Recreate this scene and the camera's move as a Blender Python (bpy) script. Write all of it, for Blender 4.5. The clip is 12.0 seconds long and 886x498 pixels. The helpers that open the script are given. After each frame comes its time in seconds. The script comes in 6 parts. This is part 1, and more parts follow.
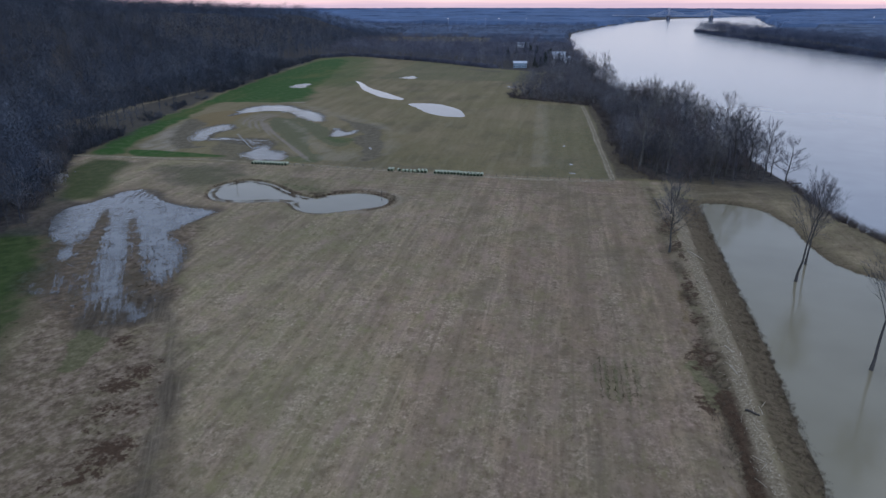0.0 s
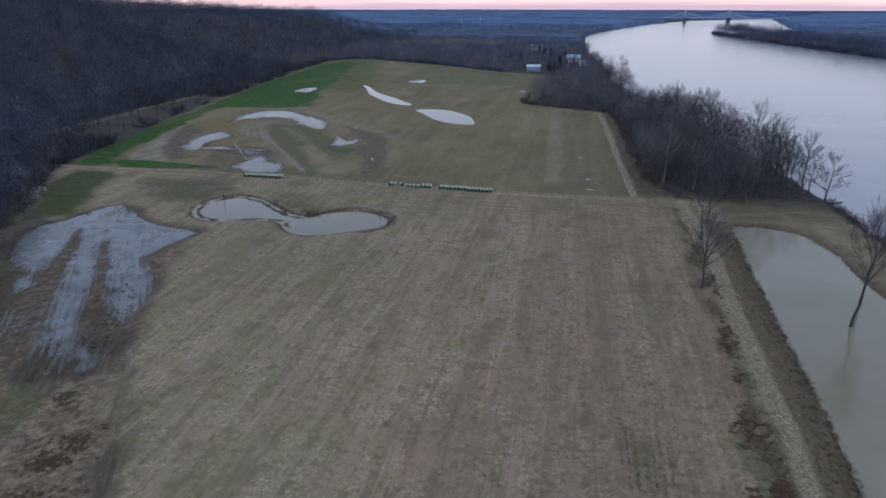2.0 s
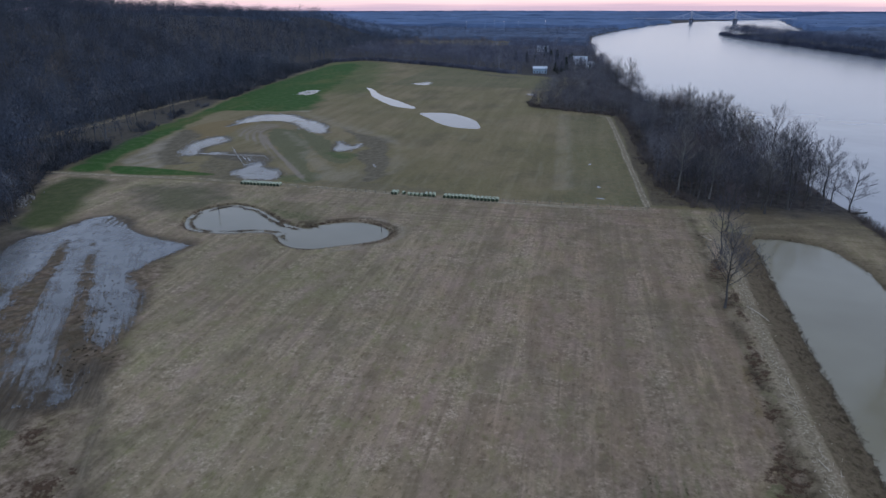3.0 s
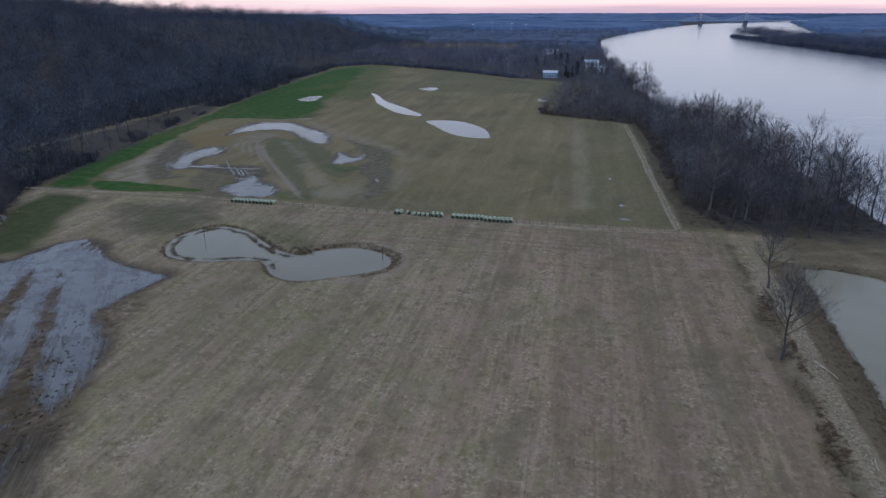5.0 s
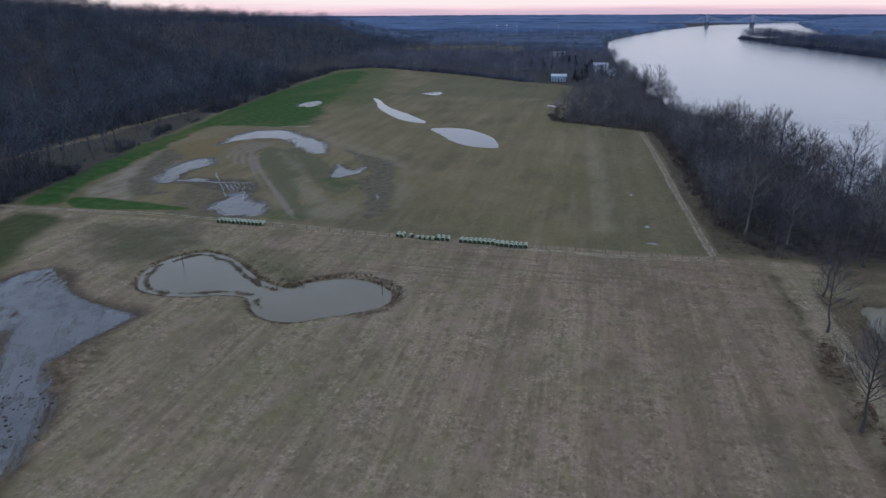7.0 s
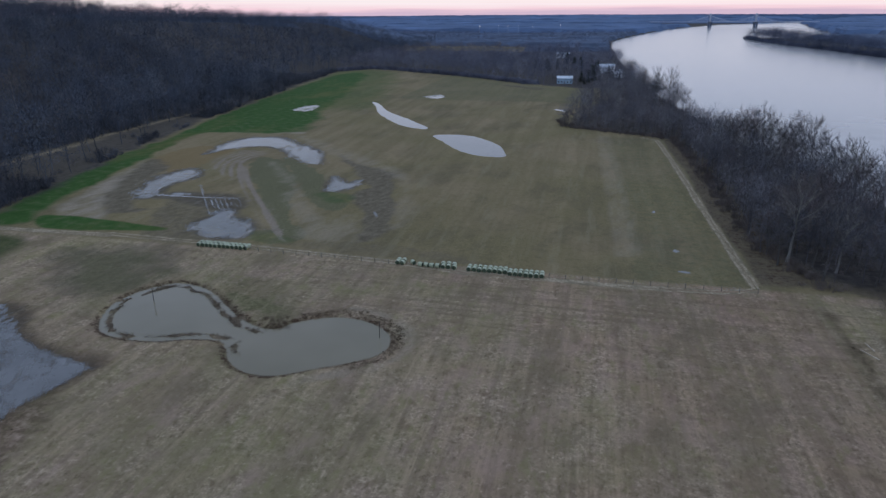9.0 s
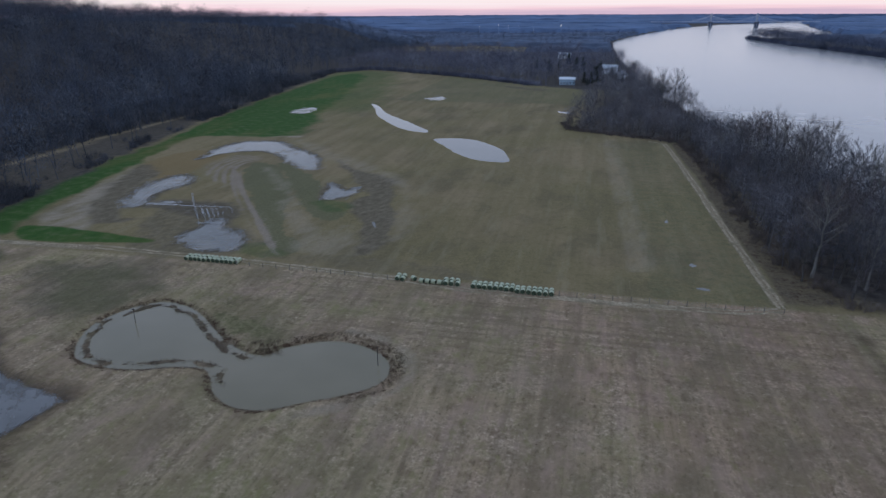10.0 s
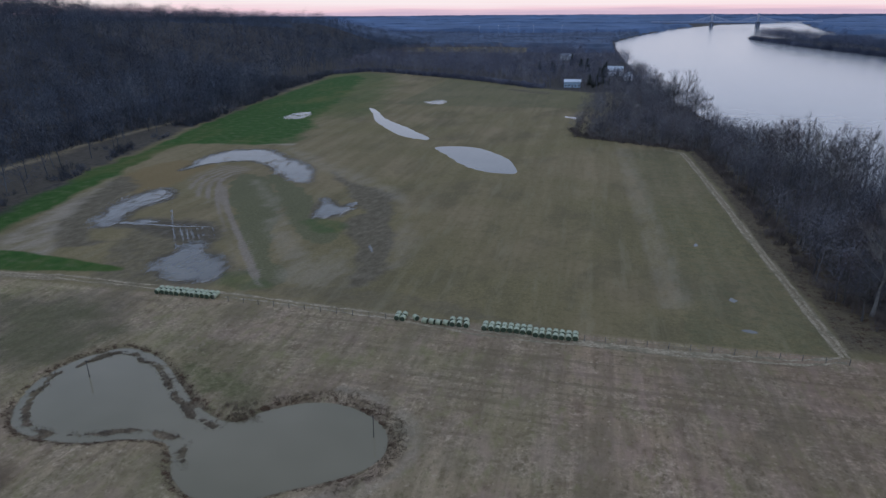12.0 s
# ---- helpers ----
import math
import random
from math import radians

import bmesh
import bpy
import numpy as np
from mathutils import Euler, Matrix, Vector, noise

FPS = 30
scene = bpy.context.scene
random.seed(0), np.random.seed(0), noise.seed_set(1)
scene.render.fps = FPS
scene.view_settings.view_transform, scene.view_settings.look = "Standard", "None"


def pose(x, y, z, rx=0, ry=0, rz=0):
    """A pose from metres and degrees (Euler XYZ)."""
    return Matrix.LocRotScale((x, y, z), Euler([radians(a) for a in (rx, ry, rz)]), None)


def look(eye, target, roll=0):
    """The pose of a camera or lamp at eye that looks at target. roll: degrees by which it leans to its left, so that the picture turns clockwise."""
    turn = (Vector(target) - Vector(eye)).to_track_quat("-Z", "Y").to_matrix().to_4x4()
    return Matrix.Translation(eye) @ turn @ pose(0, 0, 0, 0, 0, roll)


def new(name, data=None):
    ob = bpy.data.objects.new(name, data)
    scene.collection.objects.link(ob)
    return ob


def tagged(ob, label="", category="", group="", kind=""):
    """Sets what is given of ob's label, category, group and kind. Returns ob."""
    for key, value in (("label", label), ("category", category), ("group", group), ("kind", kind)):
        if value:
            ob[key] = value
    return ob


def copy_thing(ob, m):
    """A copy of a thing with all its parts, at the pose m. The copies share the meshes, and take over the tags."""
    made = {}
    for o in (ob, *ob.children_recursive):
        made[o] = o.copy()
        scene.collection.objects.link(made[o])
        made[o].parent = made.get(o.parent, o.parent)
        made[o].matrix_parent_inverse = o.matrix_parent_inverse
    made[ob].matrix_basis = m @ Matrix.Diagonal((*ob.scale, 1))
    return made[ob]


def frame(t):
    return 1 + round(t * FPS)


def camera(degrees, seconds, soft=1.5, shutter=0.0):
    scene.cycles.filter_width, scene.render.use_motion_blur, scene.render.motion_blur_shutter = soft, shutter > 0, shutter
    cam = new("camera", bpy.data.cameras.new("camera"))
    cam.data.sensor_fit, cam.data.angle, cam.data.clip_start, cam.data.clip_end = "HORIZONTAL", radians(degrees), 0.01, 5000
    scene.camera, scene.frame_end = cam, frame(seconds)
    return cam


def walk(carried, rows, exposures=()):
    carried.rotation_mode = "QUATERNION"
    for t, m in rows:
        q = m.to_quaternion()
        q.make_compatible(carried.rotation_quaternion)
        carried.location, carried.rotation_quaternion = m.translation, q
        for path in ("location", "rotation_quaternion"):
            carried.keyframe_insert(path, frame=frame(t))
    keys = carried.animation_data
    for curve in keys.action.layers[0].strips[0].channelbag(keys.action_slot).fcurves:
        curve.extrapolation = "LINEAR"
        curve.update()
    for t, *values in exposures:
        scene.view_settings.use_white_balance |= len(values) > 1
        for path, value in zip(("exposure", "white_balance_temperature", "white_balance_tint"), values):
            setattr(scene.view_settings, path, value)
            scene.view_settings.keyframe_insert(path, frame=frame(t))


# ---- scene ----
cam = camera(69.2, 12.0)
METRES, EYE, TILT, LEAN, TURN = 123.96, 60.0, 0.0, 0.0, 10.3
ROWS = [
    (0.0, 0.0, 0.0, 0.0, 0.02, -20.85, -0.04),
    (0.5, 0.0082, 0.0403, 0.0003, 0.3, -20.87, -0.05),
    (1.0, 0.0139, 0.0812, 0.0001, 0.61, -20.84, -0.08),
    (1.5, 0.0172, 0.1221, -0.0002, 0.91, -20.77, -0.11),
    (2.0, 0.0187, 0.1632, -0.0007, 1.18, -20.72, -0.09),
    (2.5, 0.0189, 0.2041, -0.001, 1.41, -20.68, -0.06),
    (3.0, 0.018, 0.2452, -0.0016, 1.6, -20.63, -0.02),
    (5.0, 0.0091, 0.4103, -0.0031, 2.16, -20.41, 0.13),
    (5.5, 0.006, 0.4519, -0.0033, 2.26, -20.38, 0.14),
    (6.0, 0.0028, 0.4937, -0.0037, 2.35, -20.34, 0.18),
    (6.5, -0.0007, 0.5355, -0.0041, 2.43, -20.29, 0.19),
    (7.0, -0.0042, 0.5773, -0.0039, 2.48, -20.27, 0.22),
    (9.0, -0.0211, 0.7446, -0.005, 2.52, -20.26, 0.29),
    (9.5, -0.0256, 0.7864, -0.0053, 2.5, -20.25, 0.3),
    (10.0, -0.0302, 0.8281, -0.0052, 2.49, -20.26, 0.31),
    (10.5, -0.0348, 0.8701, -0.0052, 2.47, -20.24, 0.31),
    (11.0, -0.0396, 0.9121, -0.0052, 2.44, -20.2, 0.32),
    (11.5, -0.0448, 0.9535, -0.005, 2.41, -20.23, 0.3),
    (12.0, -0.0497, 0.9953, -0.0056, 2.38, -20.26, 0.31),
]
walk(cam, [(t, pose(0, 0, EYE, TILT, LEAN, TURN) @ pose(METRES * x, METRES * y, METRES * z, 90 + pitch, roll, yaw)) for t, x, y, z, yaw, pitch, roll in ROWS],
     exposures=[(0.0, 0.10), (3.0, 0.06), (6.0, -0.02), (9.0, -0.05), (12.0, -0.07)])

# ---- light ----
world = bpy.data.worlds.new("dusk_sky")
scene.world = world
world.use_nodes = True
wn, wl = world.node_tree.nodes, world.node_tree.links
wn.clear()
w_out = wn.new("ShaderNodeOutputWorld")
w_bg = wn.new("ShaderNodeBackground")
w_sky = wn.new("ShaderNodeTexSky")
w_sky.sky_type, w_sky.sun_disc = "NISHITA", False
w_sky.sun_elevation, w_sky.sun_rotation = radians(1.5), radians(60)
w_sky.dust_density = 2.0
w_geo = wn.new("ShaderNodeTexCoord")
w_sep = wn.new("ShaderNodeSeparateXYZ")
w_ramp = wn.new("ShaderNodeValToRGB")
w_mix = wn.new("ShaderNodeMix")
w_mix.data_type, w_mix.blend_type = "RGBA", "ADD"
w_mix.inputs["Factor"].default_value = 0.02
wl.new(w_geo.outputs["Generated"], w_sep.inputs[0])
SKY = [(0.0, (0.66, 0.50, 0.64)), (0.004, (0.92, 0.66, 0.74)), (0.010, (1.0, 0.86, 0.89)), (0.022, (0.96, 0.90, 0.93)), (0.06, (0.75, 0.79, 0.96)),
       (0.30, (0.53, 0.67, 0.97)), (1.0, (0.475, 0.64, 0.985))]
while len(w_ramp.color_ramp.elements) < len(SKY):
    w_ramp.color_ramp.elements.new(0.5)
for el, (p, c) in zip(w_ramp.color_ramp.elements, SKY):
    el.position, el.color = p, (*c, 1)
# thin streaks of cloud along the horizon
w_map = wn.new("ShaderNodeMapping")
w_map.inputs["Scale"].default_value = (2.5, 2.5, 90)
wl.new(w_geo.outputs["Generated"], w_map.inputs["Vector"])
w_cloud = wn.new("ShaderNodeTexNoise")
w_cloud.inputs["Scale"].default_value, w_cloud.inputs["Detail"].default_value = 1.6, 5.0
wl.new(w_map.outputs[0], w_cloud.inputs["Vector"])
w_shift = wn.new("ShaderNodeMath")
w_shift.operation = "MULTIPLY_ADD"
w_shift.inputs[1].default_value, w_shift.inputs[2].default_value = 0.016, -0.008
wl.new(w_cloud.outputs["Fac"], w_shift.inputs[0])
w_sum = wn.new("ShaderNodeMath")
w_sum.operation = "ADD"
wl.new(w_sep.outputs["Z"], w_sum.inputs[0])
wl.new(w_shift.outputs[0], w_sum.inputs[1])
wl.new(w_sum.outputs[0], w_ramp.inputs["Fac"])
wl.new(w_ramp.outputs["Color"], w_mix.inputs["A"])
wl.new(w_sky.outputs["Color"], w_mix.inputs["B"])
wl.new(w_mix.outputs["Result"], w_bg.inputs["Color"])
w_bg.inputs["Strength"].default_value = 1.0
wl.new(w_bg.outputs[0], w_out.inputs["Surface"])
sun_data = bpy.data.lights.new("afterglow", "SUN")
sun_data.energy, sun_data.angle, sun_data.color = 0.2, radians(40), (0.95, 0.94, 0.96)
sun = new("afterglow_sun", sun_data)
sun.matrix_world = look((0, 0, 300), (-120, -90, 200))


# ---- numbers: noise, outlines, land ----
def hash01(i, j, k=0):
    n = (i.astype(np.int64) * 374761393 + j.astype(np.int64) * 668265263 + k * 2147483647) & 0xFFFFFFFF
    n = ((n ^ (n >> 13)) * 1274126177) & 0xFFFFFFFF
    return ((n ^ (n >> 16)) & 0xFFFFFF) / float(0xFFFFFF)


def vnoise(x, y, k=0):
    """Smooth value noise, -1 to 1, one cell a unit."""
    i, j = np.floor(x), np.floor(y)
    u, v = x - i, y - j
    u, v = u * u * (3 - 2 * u), v * v * (3 - 2 * v)
    a, b = hash01(i, j, k), hash01(i + 1, j, k)
    c, d = hash01(i, j + 1, k), hash01(i + 1, j + 1, k)
    return 2 * ((a * (1 - u) + b * u) * (1 - v) + (c * (1 - u) + d * u) * v) - 1


def fnoise(x, y, k=0):
    return 0.55 * vnoise(x, y, k) + 0.3 * vnoise(2.1 * x + 7, 2.1 * y, k + 1) + 0.15 * vnoise(4.3 * x, 4.3 * y + 3, k + 2)


def step01(a, b, x):
    u = np.clip((x - a) / (b - a), 0, 1)
    return u * u * (3 - 2 * u)


def smooth_loop(pts, n=5):
    """A closed round outline through the corners given."""
    p = np.array(pts, float)
    a, b, c, d = np.roll(p, 1, 0), p, np.roll(p, -1, 0), np.roll(p, -2, 0)
    out = []
    for t in np.arange(n) / n:
        out.append(0.5 * (2 * b + (c - a) * t + (2 * a - 5 * b + 4 * c - d) * t ** 2 + (3 * b - a - 3 * c + d) * t ** 3))
    return np.stack(out, 1).reshape(-1, 2)


def outside(x, y, loop, reach=30.0):
    """Distance to a closed outline: positive outside, negative inside; reach where far off."""
    res = np.full(x.shape, reach)
    lo, hi = loop.min(0) - reach, loop.max(0) + reach
    near = (x > lo[0]) & (x < hi[0]) & (y > lo[1]) & (y < hi[1])
    if not near.any():
        return res
    px, py = x[near], y[near]
    best, inside = np.full(px.shape, 1e9), np.zeros(px.shape, bool)
    for (ax, ay), (bx, by) in zip(loop, np.roll(loop, -1, 0)):
        ex, ey = bx - ax, by - ay
        t = np.clip(((px - ax) * ex + (py - ay) * ey) / (ex * ex + ey * ey + 1e-9), 0, 1)
        best = np.minimum(best, (px - ax - t * ex) ** 2 + (py - ay - t * ey) ** 2)
        cross = (ay > py) != (by > py)
        inside ^= cross & (px < ax + (py - ay) * ex / (ey if abs(ey) > 1e-9 else 1e-9))
    d = np.sqrt(best)
    res[near] = np.minimum(np.where(inside, -d, d), reach)
    return res


def off_line(x, y, pts, reach=30.0):
    """Distance to an open line."""
    best = np.full(x.shape, reach * reach)
    for (ax, ay), (bx, by) in zip(pts, pts[1:]):
        ex, ey = bx - ax, by - ay
        t = np.clip(((x - ax) * ex + (y - ay) * ey) / (ex * ex + ey * ey), 0, 1)
        best = np.minimum(best, (x - ax - t * ex) ** 2 + (y - ay - t * ey) ** 2)
    return np.sqrt(best)


POND = smooth_loop([(-113, 187.5), (-118, 195.7), (-118.4, 203), (-115.3, 209.5), (-110.4, 212.9), (-101.4, 210.4), (-92.4, 203.2), (-86.2, 198.3),
                    (-79, 195.7), (-75.4, 199.5), (-70.1, 202.9), (-64.6, 203.8), (-59, 202.1), (-54.6, 198.5), (-53, 193.5), (-54.6, 189),
                    (-59, 185.4), (-64, 182.3), (-69.7, 178.8), (-75.4, 178.6), (-80.5, 181.5), (-83.6, 185.5), (-86.5, 188.1), (-92, 187.6), (-98, 185.4), (-106, 184.9)])
MUD_PUDDLE = smooth_loop([(-140, 147), (-150.7, 162), (-152, 171), (-149, 178), (-147, 188), (-143, 193.5), (-137, 194), (-121, 181), (-103, 177), (-101, 173), (-104.5, 160),
                          (-103.5, 153), (-95, 146), (-90, 139), (-87, 129), (-85, 120), (-80.5, 105), (-84, 101), (-97, 101), (-108, 109), (-118, 113), (-124, 122), (-128, 132)])
FILM = [smooth_loop(p, 4) for p in (
    [(-140.6, 149.4), (-149.4, 163.9), (-150.2, 170.9), (-147.4, 176.5), (-146.3, 184.8), (-140.2, 175.3), (-133.2, 159.1), (-126.1, 144), (-121.2, 131), (-124.4, 133.6), (-127.4, 140.6), (-132.2, 142.9)],
    [(-143.1, 179.3), (-138.2, 182.2), (-125, 164.4), (-111, 144.5), (-102.4, 129.8), (-95.7, 117.4), (-91.5, 109.2), (-94.1, 108.8), (-100.1, 115), (-114, 135.5), (-128.9, 158.3)],
    [(-136.9, 180.4), (-142.7, 191.9), (-138.1, 192), (-122, 179.3), (-104.4, 175.1), (-102.9, 173), (-106.8, 160.7), (-106.3, 153.3), (-98.7, 145.9), (-93.6, 139.2), (-90.2, 129.1), (-89.7, 123.7), (-92.5, 124.5), (-99.1, 132.3), (-112.4, 148.8), (-123.7, 163)],
    [(-145.4, 182.2), (-145.7, 188.4), (-142.7, 191.9), (-133.1, 184.5), (-128.6, 171.3), (-138.6, 173.1)],
    [(-87, 109.5), (-83.5, 104.5), (-82, 105.5), (-85, 110)])]
FAINT = smooth_loop([(-113.6, 112.5), (-119.6, 123), (-123, 131.8), (-127.2, 156), (-105.6, 125.6), (-96.2, 108.4), (-93.7, 103.4), (-105, 112.6)], 4)
FLOOD = 1.012 * smooth_loop([(35, 30), (37.4, 74), (39.3, 98.7), (41.1, 123), (42, 146), (43.5, 177.5), (45.2, 207), (50, 211), (56, 210.5), (63, 206), (67.5, 192),
                             (67.5, 175), (69, 162), (73, 156), (80, 150), (95, 138), (104, 90), (106, 30)])
PUDDLES = {
    "arc": [(-186.8, 344), (-188.3, 356.3), (-191.2, 369.4), (-189.1, 382.3), (-180.8, 387.8), (-169.9, 388.7), (-156.8, 376.2), (-142.7, 365.4), (-134.9, 354.5), (-128.9, 337.1), (-134.9, 337.6), (-147.4, 349), (-156.9, 360.4), (-168.8, 365.7), (-177.1, 361.8), (-183.6, 355.1)],
    "hook": [(-109.5, 296.5), (-111.2, 303.5), (-114.2, 316.4), (-109.3, 313.2), (-105.5, 308.6), (-101.4, 313.5), (-101.1, 303.1), (-102.3, 300.4), (-105.2, 296.2)],
    "slant": [(-168.7, 273.9), (-174.9, 282.3), (-180, 295.9), (-180.5, 308), (-177.5, 316.4), (-172, 316.7), (-165.4, 305.9), (-168, 298.4), (-168, 289.9), (-164.1, 277.1)],
    "ruts": [(-165.2, 277.2), (-158.9, 283), (-147, 283.5), (-136.2, 282.1), (-127.9, 272), (-130, 267.5), (-138.5, 268.7), (-154.4, 275.6)],
    "low": [(-132.8, 250.9), (-133.9, 255.9), (-132.9, 260.4), (-132.5, 265), (-132.1, 269.8), (-128, 267.3), (-124.8, 260.8), (-118.8, 259.1), (-113.2, 250.4), (-112, 245.2), (-116.1, 242.3), (-122.2, 242.4), (-127.4, 245.5)],
    "green": [(-210.3, 483.6), (-208, 500.8), (-200, 504.6), (-195.7, 484.1), (-200.4, 474.4)],
    "long": [(-172, 531), (-162.3, 523), (-145.6, 490), (-120.4, 456), (-104.7, 432), (-108.6, 426.7), (-125.4, 439), (-149, 476), (-160, 503)],
    "leaf": [(-98.2, 409), (-90.5, 415.6), (-76.5, 412.9), (-60.9, 393.4), (-54.5, 374), (-55, 364.2), (-68.7, 366.3), (-80.2, 378.3), (-90, 395)],
    "scrap": [(-142, 566), (-132, 578), (-128, 572), (-126.7, 558.7), (-133.7, 554.5)],
    "edge": [(-44.1, 516), (-38, 519), (-34, 513), (-37, 506)],
    "pool": [(1, 293), (2.5, 297), (3.6, 293.5), (2, 291.5)],
    "pool2": [(3.8, 258), (5, 260.5), (6.8, 258.6), (5.5, 256.6)],
    "pool3": [(3.2, 243.6), (5.7, 245.2), (8, 243.4), (6, 242.2)],
    "pool4": [(-85.3, 277.2), (-84.6, 278.3), (-81.5, 273.4), (-80.3, 267.2), (-82.1, 269.8)],
    "pool5": [(-78.7, 254.8), (-77.2, 256.5), (-76.9, 253.7)],
}
PUDDLES = {k: smooth_loop(v) for k, v in PUDDLES.items()}
LEFT_BANK_Y = [-5000, -200, 0, 120, 184, 203, 224, 245, 300, 385, 430, 500, 600, 750, 1000, 1300, 1560, 1800, 1995, 2530, 2900, 3300, 3800, 4950]
LEFT_BANK_X = [130, 118, 112, 101, 91.5, 86.5, 85, 84, 80, 69, 60, 44, 31, 20, 12, 8, 12, 52, 95, 218, 345, 500, 820, 1580]
RIGHT_BANK_Y = [-5000, 0, 700, 900, 1000, 1180, 1450, 1700, 1760, 1795, 2100, 2500, 2900, 3300, 3800, 4950]
RIGHT_BANK_X = [470, 440, 405, 388, 377, 358, 330, 314, 318, 480, 590, 680, 760, 850, 960, 1600]
LEVEL = -1.5
WOOD_Y = [-5000, 60, 140, 154, 171, 200, 213, 233, 260, 303, 372, 512, 620, 763, 900, 1600]
WOOD_X = [-150, -150, -154, -151, -161, -179, -189, -201, -206, -216, -233, -255, -270, -290, -300, -300]
FOOT_Y = [-5000, 100, 250, 420, 760, 1100, 1500]
FOOT_X = [-262, -262, -268, -275, -320, -345, -330]
TOP_X = [-300, -287, -263, -228, -165, -109, -67, -30, 10]
TOP_Y = [800, 758, 794, 780, 741, 697, 660, 640, 640]


def hill(x, y):
    foot = np.interp(y, FOOT_Y, FOOT_X)
    into = foot - x + 14 * fnoise(x / 120, y / 120, 40)
    rise = np.interp(y, [250, 650, 1100], [70, 60.5, 50]) * step01(0, 210, into) * (0.9 + 0.25 * fnoise(x / 160, y / 160, 50))
    gully = 9 * np.abs(vnoise(x / 260, y / 75, 60)) * step01(20, 120, into)
    return (rise - gully * 0.8) * (1 - step01(1250, 1750, y)) * (1 - step01(1400, 2200, -x))


def land(x, y):
    """Height of the ground."""
    z = 0.10 + 0.05 * fnoise(x / 14, y / 14, 3)
    z = z + np.maximum(hill(x, y), 0)
    # tyre ruts and drill rows in the near field
    z = z + 0.015 * np.sin(2 * np.pi * x / 1.6) * ((y < 232) & (x > -120) & (x < 30))
    # the flood bank along the water meadow
    z = z + 0.5 * np.exp(-((x - np.interp(y, [70, 100, 200], [31, 33, 37.5])) / 3.5) ** 2) * step01(20, 60, y) * (1 - step01(205, 235, y))
    z = z - 0.45 * np.exp(-((x - np.interp(y, [70, 100, 200], [27, 29, 31])) / 1.6) ** 2) * step01(20, 60, y) * (1 - step01(140, 170, y))
    d = outside(x, y, FLOOD) + 0.8 * fnoise(x / 3, y / 3, 9)
    z = np.where(d < 6, z * step01(0, 6, d) + (1 - step01(0, 6, d)) * (-0.7 - 0.16 * np.clip(-d, -4.5, 8)), z)
    # the river bed
    bank = np.minimum(x - np.interp(y, LEFT_BANK_Y, LEFT_BANK_X), np.interp(y, RIGHT_BANK_Y, RIGHT_BANK_X) - x) + 1.2 * fnoise(x / 5, y / 5, 12)
    z = np.where(bank > -5, np.minimum(z, LEVEL - 0.35 * np.clip(bank, -5, 10)), z)
    # far hills
    z = z + 26 * step01(3600, 4500, y) * (0.8 + 0.3 * vnoise(x / 500, y / 500, 70)) * (1 - step01(-200, 0, bank))
    z = z + 16 * step01(250, 900, x - np.interp(y, RIGHT_BANK_Y, RIGHT_BANK_X)) * (0.8 + 0.4 * vnoise(x / 300, y / 300, 71))
    # the pond: an outer ditch, a low rim of sedge, and the basin
    d = outside(x, y, POND)
    rim = (0.40 * step01(-78, -82, x)) * np.exp(-((d + 2.2 + 1.1 * fnoise(x / 3, y / 3, 15)) / 0.8) ** 2) * step01(-0.7, 0.1, fnoise(x / 3.5, y / 3.5, 16))
    basin = -0.55 * step01(0.6, -1.2, d) - 0.8 * step01(-3.4, -7, d) + rim
    z = np.where(d < 1.5, z * step01(-0.5, 1.5, d) + basin, z)
    # shallow standing water
    d = outside(x, y, MUD_PUDDLE) + 0.7 * fnoise(x / 2.2, y / 4, 21)
    m = step01(1.5, -1.5, d)
    across = 0.835 * x + 0.55 * y
    streak = vnoise(across / 1.25, (x - y) / 45, 23) + 0.5 * vnoise(across / 2.6, (x - y) / 60, 27)
    z = z * (1 - m) + m * (-0.13 + 0.015 * streak + 0.02 * fnoise(x / 1.6, y / 2.4, 24))
    for i, (k, loop) in enumerate(PUDDLES.items()):
        d = outside(x, y, loop, 12.0)
        if (d < 11.9).any():
            d = d + 1.8 * fnoise(x / 2.8, y / 4.2, 30 + i) * (0.25 if k in ("leaf", "long") or "pool" in k else 1.0) + (3.5 * fnoise(x / 4, y / 7, 36) if k in ("scrap", "green") else 0.0)
            m = step01(0.9, -1.6, d)
            low = -0.10 + (0.02 if k in ("leaf", "long") else 0.16 if k in ("scrap", "green") else 0.11) * fnoise(x / 3, y / 4.5, 31)
            low = low + (0.03 if k in ("scrap", "green") else 0.0)
            if "pool" in k:
                low = low * 0 - 0.16
            if k == "ruts":
                continue
            if k in ("low", "slant"):
                wide = step01(262, 275, y) if k != "slant" else 0.12
                low = low + 0.085 * wide * np.sin(2 * np.pi * (x + 0.25 * vnoise(x / 7, y / 7, 33)) / 2.4) + 0.06 * wide
            z = z * (1 - m) + low * m
    return z


# ---- ground sheet ----
def steps(*runs):
    out = []
    for a, b, n in runs:
        out += list(np.linspace(a, b, n, endpoint=False))
    return np.array(out + [runs[-1][1]])


